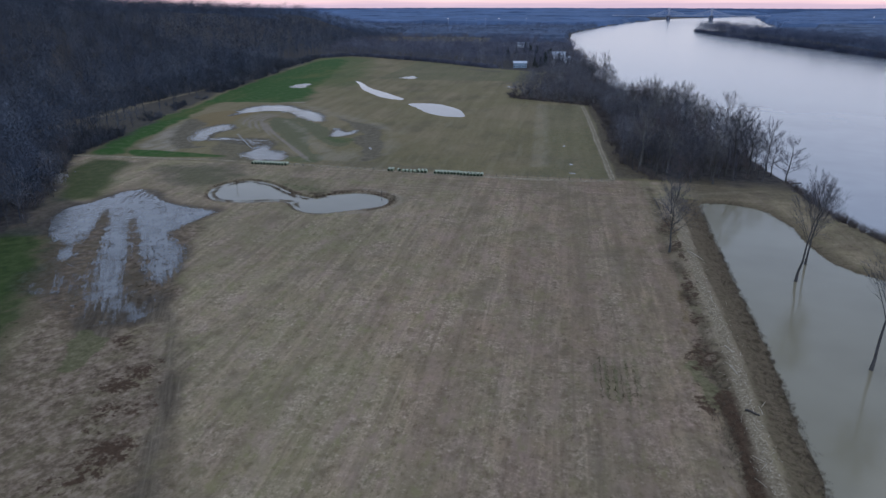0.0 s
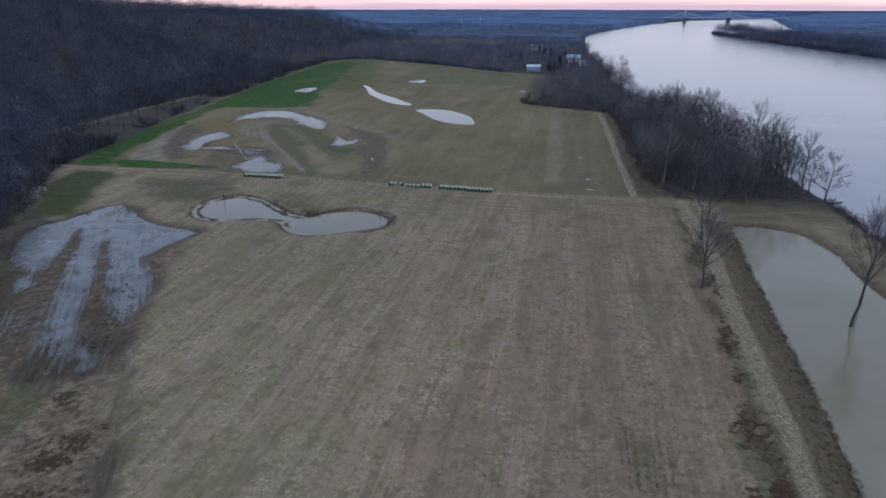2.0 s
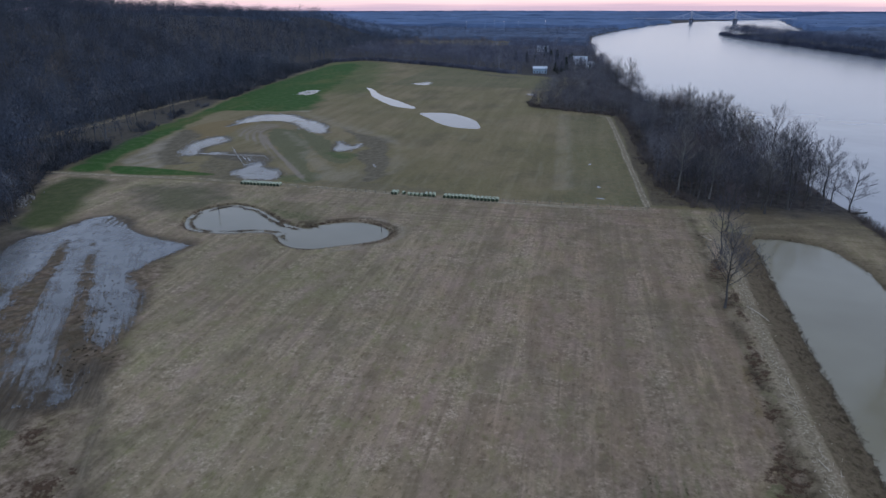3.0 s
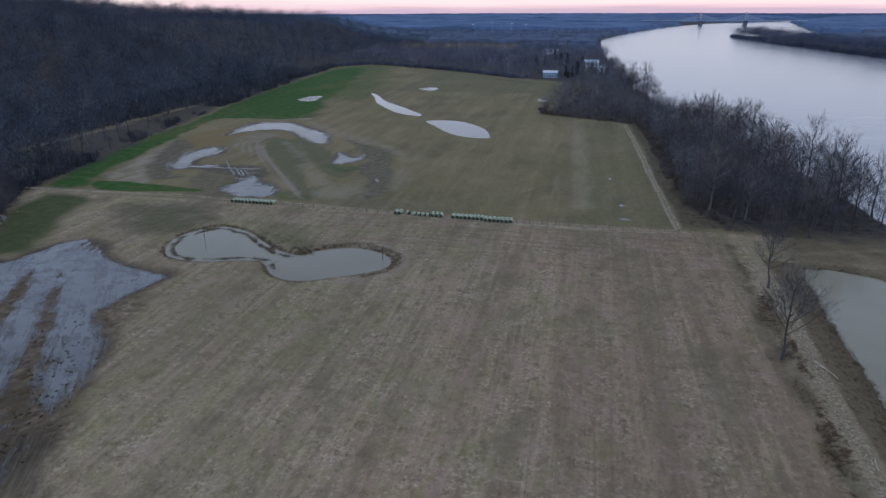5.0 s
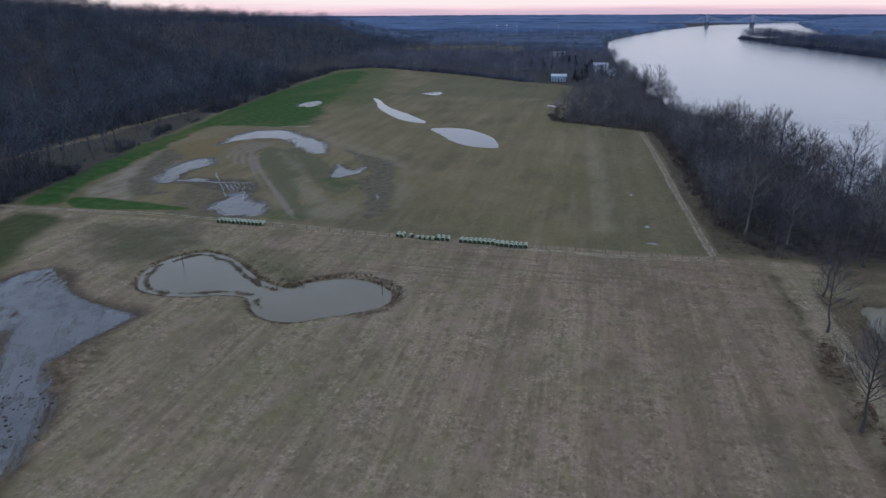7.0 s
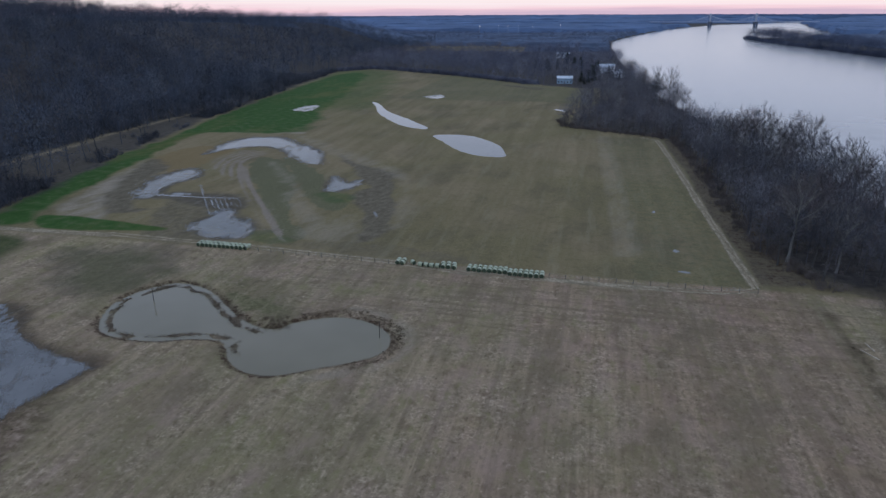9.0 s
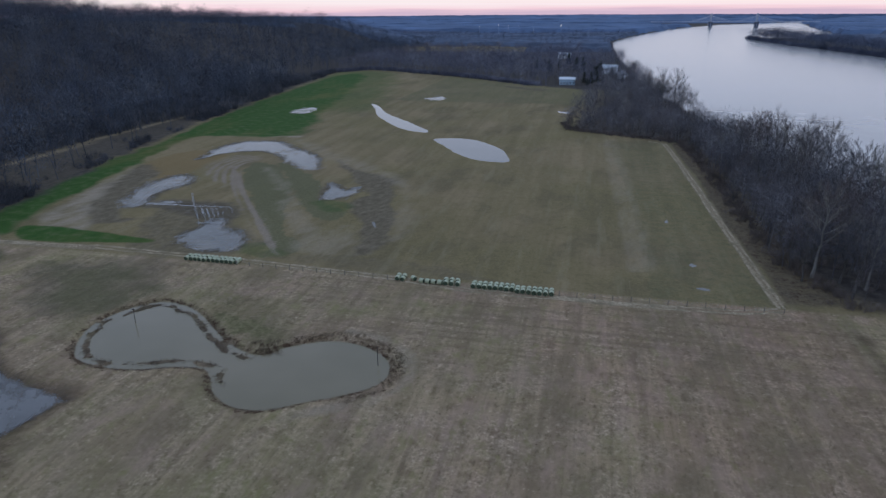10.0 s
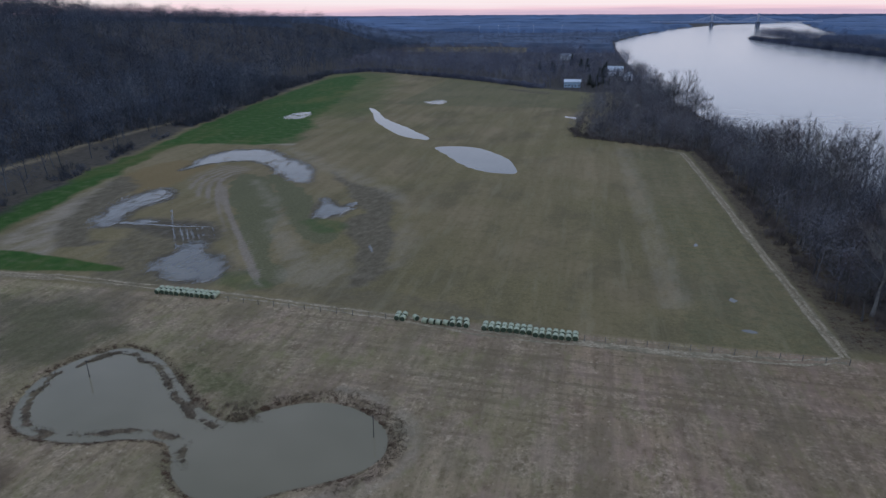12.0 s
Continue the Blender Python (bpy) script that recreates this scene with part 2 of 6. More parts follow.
GX = steps((-4900, -1200, 14), (-1200, -420, 40), (-420, -245, 36), (-245, -160, 60), (-160, 62, 250), (62, 112, 40), (112, 310, 14), (310, 480, 40), (480, 1500, 26), (1500, 4900, 16))
GY = steps((-4000, -300, 8), (-300, 30, 16), (30, 56, 10), (56, 250, 225), (250, 420, 140), (420, 600, 90), (600, 850, 60), (850, 1600, 36), (1600, 1850, 22), (1850, 4900, 42))
X, Y = np.meshgrid(GX, GY, indexing="xy")
x, y = X.ravel(), Y.ravel()
z = land(x, y)


def sheet(name, co, nx, ny):
    me = bpy.data.meshes.new(name)
    i = (np.arange(ny - 1)[:, None] * nx + np.arange(nx - 1)[None]).ravel()
    quads = np.stack([i, i + 1, i + nx + 1, i + nx], 1).astype(np.int32)
    me.vertices.add(len(co))
    me.vertices.foreach_set("co", co.astype(np.float32).ravel())
    me.loops.add(quads.size)
    me.loops.foreach_set("vertex_index", quads.ravel())
    me.polygons.add(len(quads))
    me.polygons.foreach_set("loop_start", np.arange(0, quads.size, 4, dtype=np.int32))
    me.polygons.foreach_set("use_smooth", np.ones(len(quads), bool))
    me.update(calc_edges=True)
    me.validate()
    return me


ground_mesh = sheet("ground", np.stack([x, y, z], 1), len(GX), len(GY))
ground = tagged(new("ground", ground_mesh), "flat river-bottom farmland of tan stubble, winter wheat and wet mud below a wooded bluff", "ground", kind="structure")

wood_edge = np.interp(y, WOOD_Y, WOOD_X)
nz = fnoise(x / 9, y / 9, 80)
upper = step01(234.5, 236.5, y) * (x > -500) * (x < 60)
WHEAT = smooth_loop([(-205, 262), (-210, 276), (-224, 345), (-231, 393), (-253, 519), (-273, 722), (-250, 745), (-225, 668), (-200, 558), (-183, 471), (-172, 405), (-217, 393), (-207, 333), (-192, 263), (-184, 243), (-197, 241)], 3)
TONGUE = smooth_loop([(-185, 251), (-165, 251), (-145, 248.5), (-138, 246), (-152, 242.5), (-175, 240)], 4)
LAWN = smooth_loop([(-139.6, 148.6), (-127, 133), (-117, 119), (-109, 105), (-103, 96), (-97, 85), (-88, 66), (-120, 70), (-150, 110), (-158, 140), (-150, 149)], 4)
LAWN_FAR = smooth_loop([(-161, 176), (-150, 181), (-153, 192), (-161, 207), (-168, 219), (-172, 231), (-188, 231), (-186, 214), (-177, 199), (-167, 186)], 4)
MUD_FIELD = smooth_loop([(-103, 174), (-93, 140), (-81, 117), (-71, 98), (-58, 81), (-51, 67), (-44, 50), (-80, 50), (-98, 85), (-106, 102), (-120, 128), (-145, 153), (-150, 166), (-144, 179), (-131, 180), (-116, 175)], 4)
RUST = [smooth_loop(p, 4) for p in ([(-72, 80), (-74, 88), (-68, 92), (-65, 88), (-68, 82)], [(-63, 58), (-64, 66), (-60, 71), (-56, 68), (-58, 62)], [(-67.5, 69), (-68, 75), (-63.5, 78.5), (-60, 75), (-63, 71)], [(-80, 99), (-76, 96), (-77, 91), (-82, 94)])]
DITCH = [(24.5, 50), (28.0, 66), (29.2, 76), (29.9, 86), (29.4, 98)]
near_water = np.full(x.shape, 30.0)
for k, loop in [("mud", MUD_PUDDLE), ("pond", POND)] + list(PUDDLES.items()):
    near_water = np.minimum(near_water, outside(x, y, loop, 30.0) + (0.0 if k in ("arc", "hook", "slant", "ruts", "low") else 2.6))
flood_d = outside(x, y, FLOOD)
bank_d = np.interp(y, LEFT_BANK_Y, LEFT_BANK_X) - x


def inside(loop, soft=2.0, amp=3.0):
    return step01(soft, -soft, outside(x, y, loop) + amp * nz)


green = np.maximum.reduce([0.5 * inside(smooth_loop([(-112, 292), (-104, 296), (-96, 290), (-99, 283), (-108, 284)], 4), 2.5, 4.0), 0.45 * inside(smooth_loop([(-110, 241), (-96, 242), (-98, 246), (-112, 250)], 4), 2.0, 3.0), 0.25 * inside(smooth_loop([(-51.5, 186), (-47.5, 190), (-47, 197), (-50, 199)], 4), 1.5, 2.0),0.32 * inside(smooth_loop([(9.5, 91), (9.5, 105), (15.5, 105), (15.5, 91)], 4), 1.5, 2.0) * step01(-0.2, 0.6, np.sin(2 * np.pi * x / 1.7)),np.where((y < 405) | (x < wood_edge + 22), inside(WHEAT, 4.0), inside(WHEAT, 13.0, 9.0)), 0.55 * step01(60, 10, outside(x, y, WHEAT, 70.0) + 8 * nz) * step01(430, 520, y) * (x > wood_edge + 3) * (y < np.interp(x, TOP_X, TOP_Y)), inside(TONGUE, 1.2, 1.0), 0.12 * inside(LAWN, 3.0)])
lawn = np.maximum.reduce([inside(LAWN, 3.0, 2.0), 0.85 * inside(LAWN_FAR, 3.0, 2.5), 0.3 * inside(smooth_loop([(-105, 217), (-93, 208), (-81, 199), (-76, 203), (-84, 212), (-96, 219)], 4), 3.0, 6.0), 0.4 * inside(smooth_loop([(-156, 228), (-128, 222), (-116, 214), (-120, 205), (-123, 196)], 4), 4.0, 7.0)])
nz2 = fnoise(x / 2.6, y / 3.8, 85)


def zone(pts, soft=2.0, amp=2.5):
    """A patch of the fields with a ragged, worn edge."""
    return step01(soft, -soft, outside(x, y, smooth_loop(pts, 3)) + amp * nz + 1.6 * nz2)


TAN = [(-204, 330.9), (-201.6, 358.1), (-180.1, 360.1), (-176.8, 336.4), (-175.5, 318.4), (-183.6, 309.7)]
BROWN = [(-181.7, 271.3), (-197, 303.1), (-204, 330.9), (-187.8, 318.4), (-180, 295.9), (-170, 274.8), (-160, 262), (-150, 268), (-166, 256), (-172, 262)]
PALE_WEST = [(-186.6, 258.4), (-191.1, 274.9), (-198.4, 302.1), (-207.5, 332.1), (-192.5, 300.4), (-180.8, 273.6), (-171.8, 261.5), (-163, 251), (-172, 247)]
RUT_BAND = [(-174.8, 331.3), (-174.3, 356.9), (-159.8, 351.5), (-161.3, 336.8), (-149, 314.4), (-126.9, 283.7), (-101.2, 247.5), (-104.8, 246.8), (-124.8, 273.7), (-148.5, 303.8), (-160.1, 312.2)]
OLIVE_LOBE = [(-157.5, 331.3), (-157, 344.2), (-144.5, 337.5), (-123.9, 305.5), (-116.5, 285.9), (-108.1, 267.8), (-98.6, 253.5), (-95.8, 246.2), (-100.4, 245.9), (-119.7, 272.4), (-140.6, 302)]
OLIVE_HOLLOW = [(-149.6, 343.8), (-134.9, 337.6), (-117.1, 317.3), (-108.4, 296.1), (-94.4, 280.1), (-98.3, 273.5), (-108.6, 281.2), (-123.5, 303.6)]
PALE_LOBE = [(-152.5, 335.8), (-143.3, 331.6), (-121.8, 301.3), (-107.9, 279.8), (-94.9, 266.2), (-89.2, 271.8), (-80.3, 249.5), (-94.8, 247.1), (-107.6, 267.9), (-122.9, 289), (-122.3, 296.3), (-137.4, 316.8)]
SWALE = [(-128.3, 357.8), (-111.4, 338.1), (-93.5, 325.8), (-82.5, 292.9), (-76.4, 270.1), (-74.7, 251.4), (-80.6, 250.2), (-86.2, 272.4), (-97.1, 292.7), (-96.4, 304.7), (-107, 323)]
PALE_EAST = [(-168.2, 399.9), (-126.8, 363.2), (-97.4, 338.4), (-86, 322.2), (-78, 283.5), (-72, 262), (-74, 285), (-93.1, 325.9), (-119.8, 345.2), (-149.8, 375.3)]
VERGE_DARK = [(-112, 245.6), (-67.7, 246.3), (-41.5, 240.2), (-30, 236), (-40.6, 235.5), (-64.8, 238), (-100, 240)]
ruts_off = outside(x, y, smooth_loop(OLIVE_LOBE, 3), 30.0)
ruts = zone(RUT_BAND, 2.0, 1.0) * (0.45 + 0.55 * np.sin(2 * np.pi * (ruts_off + 0.5 * nz2) / 3.1))
ruts = np.maximum(ruts, 0.8 * step01(1.3, 0.3, off_line(x, y, [(-163.9, 335), (-151, 313.7), (-129.1, 284), (-111.4, 260.6), (-103, 248.8)]) + 0.3 * nz2))
tan = np.maximum.reduce([0.75 * zone(TAN, 4.0), 0.6 * zone([(28.4, 143.2), (30.1, 140.3), (28.2, 118.1), (26.3, 112), (26.2, 125.3)], 1.2, 1.5), 0.55 * zone([(25.6, 90), (27, 82), (26.3, 72), (24.6, 73)], 1.0, 1.5)])
brown = np.maximum.reduce([0.85 * zone(BROWN, 3.0), 0.85 * zone(SWALE, 2.5), 0.35 * zone(VERGE_DARK, 2.0), 0.55 * zone([(-160, 285), (-132, 284), (-126, 268), (-110, 252), (-112, 240), (-140, 240), (-152, 262)], 3.0, 4.0),
                           0.8 * step01(3.0, 0.5, np.minimum.reduce([outside(x, y, PUDDLES[k], 12.0) for k in ("arc", "slant", "low", "hook", "ruts")]) + 1.5 * nz2)])
olive_dark = np.maximum(0.8 * zone(OLIVE_LOBE, 2.0), 0.75 * zone(OLIVE_HOLLOW, 2.5))
east = step01(-1.5, 1.5, x - np.interp(y, [240, 256, 293, 347, 408], [-7, -7, -7.4, -9.6, -13.2]) + 1.5 * nz)
olive_dark = np.maximum(olive_dark, 0.42 * east * upper * step01(440, 415, y) * (x < 22))
olive_dark = np.maximum(olive_dark, 0.5 * step01(540, 552, y + 10 * nz) * (x < -20) * (x > -160) * (y < np.interp(x, TOP_X, TOP_Y)))
brown = np.maximum(brown, 0.5 * zone([(-156, 228), (-128, 232), (-116, 222), (-119, 208), (-124, 196), (-138, 200), (-150, 212)], 4.0, 6.0))
brown = np.maximum(brown, 0.7 * zone([(-92, 662), (-60, 640), (-54, 634), (-64, 634), (-88, 652)], 3.0, 4.0))
mud = np.maximum.reduce([0.30 * step01(-30, 5, x + 8 * nz) * (x < 32) * (y < 232), 0.16 * step01(120, 160, y + 9 * nz) * (y < 233) * (x > -150) * (x < 30), 0.9 * step01(3.5, 1.0, off_line(x, y, [(-263, 783), (-240, 772), (-215, 758)]) + 3 * nz), 0.9 * step01(5.0, 1.0, off_line(x, y, [(-95, 655), (-75, 638), (-62, 628)]) + 4 * nz), 0.8 * inside(MUD_FIELD, 3.0, 5.0), step01(4.0, 0.5, near_water + 2 * nz) * 0.9 * (y < 236)])
wet = np.maximum.reduce([step01(2.5, -1, outside(x, y, MUD_PUDDLE) + 2 * nz), step01(1.0, -0.5, near_water + 0.6 * nz)])
rust = np.maximum.reduce([0.82 * inside(p, 3.5, 5.0) * (0.85 + 0.5 * fnoise(x / 3, y / 3, 84)) for k, p in enumerate(RUST)])
rust = np.maximum(rust, 0.22 * inside(MUD_FIELD, 3.0, 5.0) * (y < 118) * step01(0.0, 0.4, fnoise(x / 3, y / 3, 82)))
rust = np.maximum(rust, 1.05 * step01(2.4, 0.6, off_line(x, y, DITCH) + 0.5 * fnoise(x / 2, y / 3, 83)) * step01(101, 95, y))
rust = np.maximum(rust, 0.62 * step01(3.5, 1.0, off_line(x, y, [(26.0, 92), (27.2, 104), (28.6, 116), (30, 130), (31.5, 150), (33, 190)]) + 2 * nz) * step01(-0.5, 0.3, fnoise(x / 3, y / 5, 81)))
rust = np.maximum(rust, 0.26 * step01(4.5, 1.5, np.abs(flood_d - 2.6) + 1.0 * nz) * (x < 46) * (y < 222) * (x > np.interp(y, [70, 100, 200], [33.4, 34.8, 38.6])))
rust = rust + 0.55 * step01(1.3, 0.2, np.abs(outside(x, y, POND) - 0.1) + 0.6 * nz)
leaf = np.clip(step01(-5.5, 2.5, wood_edge - x + 5 * nz) * (x > -2500) + step01(2, 8, x - np.interp(y, [200, 238, 262, 395, 420, 430, 447, 460, 640], [200, 33, 26, 23, 16, 3, -34, -36, 0]) + 3 * nz) * step01(228, 250, y + 9 * nz) * (y < 1200), 0, 1)
leaf = np.maximum(leaf, 0.7 * inside(smooth_loop([(-149, 176), (-146, 160), (-138, 147), (-150, 142), (-165, 150), (-180, 195), (-173, 195), (-162, 179)], 4), 2.5, 2.5))
leaf = np.maximum(leaf, step01(-4, 8, y - np.interp(x, TOP_X, TOP_Y) + 5 * nz) * (bank_d > 0))
leaf = leaf * np.where((y > 1150) & (x > -330) & (vnoise(x / 220, y / 90, 92) > 0.35), 0.0, 1.0) * np.where((y > 2000) & (vnoise(x / 320, y / 130, 94) > 0.5), 0.0, 1.0)
leaf = np.maximum(leaf, step01(70, 30, bank_d) * (y > 1150))
leaf = np.maximum(leaf, step01(1850, 1950, y))
road = step01(3.6, 1.6, np.abs(x - np.interp(y, [250, 331, 365, 392, 412, 520], [-256, -261, -262, -265, -263, -270])) + 0.5 * nz) * (y < 520) * (y > 250)
roadside = step01(-268, -264, x) * step01(-1, 3, wood_edge - x) * step01(270, 290, y) * step01(450, 430, y)
leaf = leaf * (1 - 0.95 * road) * (1 - 0.2 * roadside)
mud = np.maximum(mud, 0.3 * roadside * (1 - road))
mud = np.maximum(mud, 0.55 * step01(214, 224, y + 6 * nz) * (y < 262) * step01(40, 46, x) * (bank_d > 1))
leaf = np.maximum(leaf, (x > np.interp(y, RIGHT_BANK_Y, RIGHT_BANK_X) - 14) * 1.0)
weeds = np.maximum(step01(2.5, 0.5, np.abs(x - np.interp(y, [70, 100, 200], [28, 29.5, 31.5])) + 2.5 * nz), step01(5.5, 1.0, flood_d + 1.5 * nz)) * (y < 226) * (x < 60)
weeds = np.maximum(weeds, 0.75 * step01(6, 1, off_line(x, y, [(-90, 70), (-98, 85), (-106, 101), (-121, 127), (-147, 153)]) + 4 * nz))
weeds = np.maximum(weeds, step01(2.2, 1.0, np.abs(x - np.interp(y, [60, 72, 97], [27.4, 27.9, 29.3])) + 0.6 * nz) * step01(103, 96, y))
weeds = np.maximum(weeds, 0.8 * step01(2.5, 0.5, off_line(x, y, [(-94, 104), (-83, 86)]) + 1.5 * nz))
weeds = np.maximum(weeds, 0.9 * inside(smooth_loop([(-98, 120), (-97, 127), (-88, 116), (-86, 109), (-91, 108)], 4), 2.0, 3.0))
verge = step01(1.2, 2.4, x - np.interp(y, [238.8, 253.4, 274.6, 303.3, 344.7, 396.8], [19.6, 19.9, 18.5, 16.7, 16.9, 14.6]) + 0.8 * nz) * step01(237, 241, y + 2 * nz) * (y < 420) * (x < 36)
mud = np.maximum(mud, 0.9 * verge)
rust = np.maximum(rust, 0.38 * verge)
slope = step01(0.0, 0.8, x - np.interp(y, [70, 100, 145, 195], [31.8, 33.6, 35.3, 37.3]) + 0.5 * nz)
weeds = np.maximum(weeds, 0.9 * slope * (x < 46) * (y < 215) * (y > 40))
weeds = np.maximum(weeds, 0.55 * step01(2.5, 0.8, off_line(x, y, [(-66, 94), (-59, 80), (-52, 67.5), (-46, 57)]) + 1.0 * nz))
weeds = np.maximum(weeds, 0.8 * step01(4.5, 1.0, np.hypot(x - 29.9, y - 163.2) + 1.5 * nz))
weeds = weeds * np.where((x < 33) & (y < 226), 0.25 + 0.75 * step01(-0.25, 0.15, fnoise(x / 2.5, y / 5, 68)), 1.0)
weeds = np.maximum(weeds, step01(6, 1, flood_d + 2 * nz) * 0.7)
grit = np.maximum.reduce([
    0.35 * step01(2.0, 0.2, off_line(x, y, [(48, 221), (60, 226), (70, 229)]) + 2.0 * nz),
    step01(1.8, 0.6, np.abs(x - np.interp(y, [70, 100, 145, 195, 240], [30.8, 32.6, 34.3, 36.3, 38]) + 0.7 * nz)) * step01(40, 60, y) * (1 - step01(205, 235, y)),
    0.3 * step01(2.6, 1.0, np.abs(y - np.interp(x, [-165, -150, -124, -105, -84, -64, -27, -14, 20], [237.8, 238.9, 238.3, 237.8, 236.3, 234.8, 232.1, 231.6, 233])) + 0.8 * nz) * (x < 22) * (x > -210),
    1.3 * step01(1.9, 0.8, np.abs(y - np.interp(x, [-220, -165, -150], [236, 237.6, 238])) + 0.2 * nz) * (x < -150),
    1.05 * step01(1.5, 0.6, off_line(x, y, [(20.2, 238.8), (17.6, 303.3), (16.4, 344.7), (14.4, 396.8), (13, 418)]) + 0.5 * nz),
    1.0 * step01(3.4, 1.8, np.abs(x - np.interp(y, [250, 331, 365, 392, 412, 520], [-256, -261, -262, -265, -263, -270])) + 0.5 * nz) * (y < 520) * (y > 250),
])
pale = np.maximum.reduce([0.5 * ruts, 0.75 * zone(PALE_WEST, 2.0, 2.0), 0.4 * zone(PALE_LOBE, 2.0, 2.0), 0.4 * zone(PALE_EAST, 3.0),
                          0.12 * step01(2, 8, x - np.interp(y, [250, 331, 365, 392, 412, 520], [-256, -261, -262, -265, -263, -270])) * step01(-1, 3, wood_edge - x) * step01(280, 300, y) * (1 - step01(430, 450, y)),
                          0.25 * step01(4.5, 2.5, np.abs(x + 12 - 0.03 * (420 - y)) + nz) * (y > 250) * (y < 425), 0.5 * step01(1.8, 0.6, np.abs(outside(x, y, POND) - 3.2) + 0.8 * nz) * (x > -66),
                          0.9 * step01(3.5, 1.0, np.abs(y - np.interp(x, [-222, -172], [398, 403])) + 2 * nz) * (x < -165) * (x > -222),
                          0.5 * step01(0.9, 0.3, np.abs(off_line(x, y, [(-190.3, 276.2), (-193.7, 289.1), (-198.1, 304.4), (-201.4, 319.8)]) - 1.4) + 0.3 * nz2)])
upper = np.maximum(upper, step01(560, 640, y))
upper = np.maximum(upper, 0.45 * step01(43, 50, x) * (y < 262))
weeds = np.maximum(weeds, 0.55 * step01(43, 50, x) * (y < 262) * step01(-0.3, 0.3, fnoise(x / 6, y / 6, 86)))
masks_a = np.stack([green, mud, upper, leaf], 1)
masks_b = np.stack([np.clip(rust, 0, 1.4), np.clip(weeds, 0, 1), grit, pale], 1)
masks_c = np.stack([np.clip(wet, 0, 1), np.clip(step01(10, 30, outside(x, y, smooth_loop([(-60, 50), (-30, 50), (-45, 95), (-75, 120), (-95, 150), (-80, 165), (-60, 130)], 4), 40.0)), 0, 1), np.clip(inside(MUD_FIELD, 3.0, 5.0), 0, 1), lawn], 1)
# the strip driven along the stubble's west side, and the wet ground beside it
STRIP = [(-79.6, 109.8), (-75.1, 106.6), (-66.9, 94.1), (-60.2, 82), (-53.9, 69.6), (-46, 52), (-49, 51), (-57.1, 70.4), (-62.5, 81.6), (-70.6, 95.5)]
DARK_WET = [(-90.1, 96.5), (-97.3, 110.8), (-84.6, 116.1), (-77, 106.3), (-82.6, 101.5), (-83, 95.9)]
GRASS_WEDGE = [(-83.5, 84.6), (-89.8, 96.5), (-82.4, 95.1), (-80.8, 91.1), (-79.9, 85.6)]
driven = np.maximum(zone(STRIP, 3.5, 2.0), 0.75 * zone(DARK_WET, 2.5, 2.0))
sward = np.maximum(zone(GRASS_WEDGE, 0.8, 0.6), 0.36 * zone([(-76.6, 104), (-58.3, 78), (-46, 56), (-39, 56), (-52, 84), (-72, 110)], 3.0, 4.0))
sward = np.maximum(sward, 0.8 * zone([(24.5, 104), (27.5, 106), (29.5, 94), (27, 92), (25, 98)], 1.2, 1.5))
sward = np.maximum(sward, 0.5 * zone([(9, 91), (9, 106), (17, 106), (17, 91)], 1.5, 2.0) * (0.4 + 0.6 * step01(-0.2, 0.6, np.sin(2 * np.pi * x / 1.7))))
sward = np.maximum(sward, 0.55 * zone([(-101.8, 212.8), (-95.2, 209.9), (-87.2, 207.7), (-78.7, 204), (-81.6, 201.7), (-86.6, 201.4), (-92.9, 205.5)], 1.5, 2.5))
mauve = step01(-60, 5, x + 20 * nz) * (y < 236) * (x < 30)
across = step01(188, 215, y + 8 * nz) * (y < 236) * step01(-95, -70, x)
masks_d = np.stack([tan, brown, olive_dark, ruts], 1)
masks_e = np.stack([driven, sward, mauve, across], 1)
for name, m in (("cover_a", masks_a), ("cover_b", masks_b), ("cover_c", masks_c), ("cover_d", masks_d), ("cover_e", masks_e)):
    at = ground_mesh.attributes.new(name, "FLOAT_COLOR", "POINT")
    at.data.foreach_set("color", m.astype(np.float32).ravel())


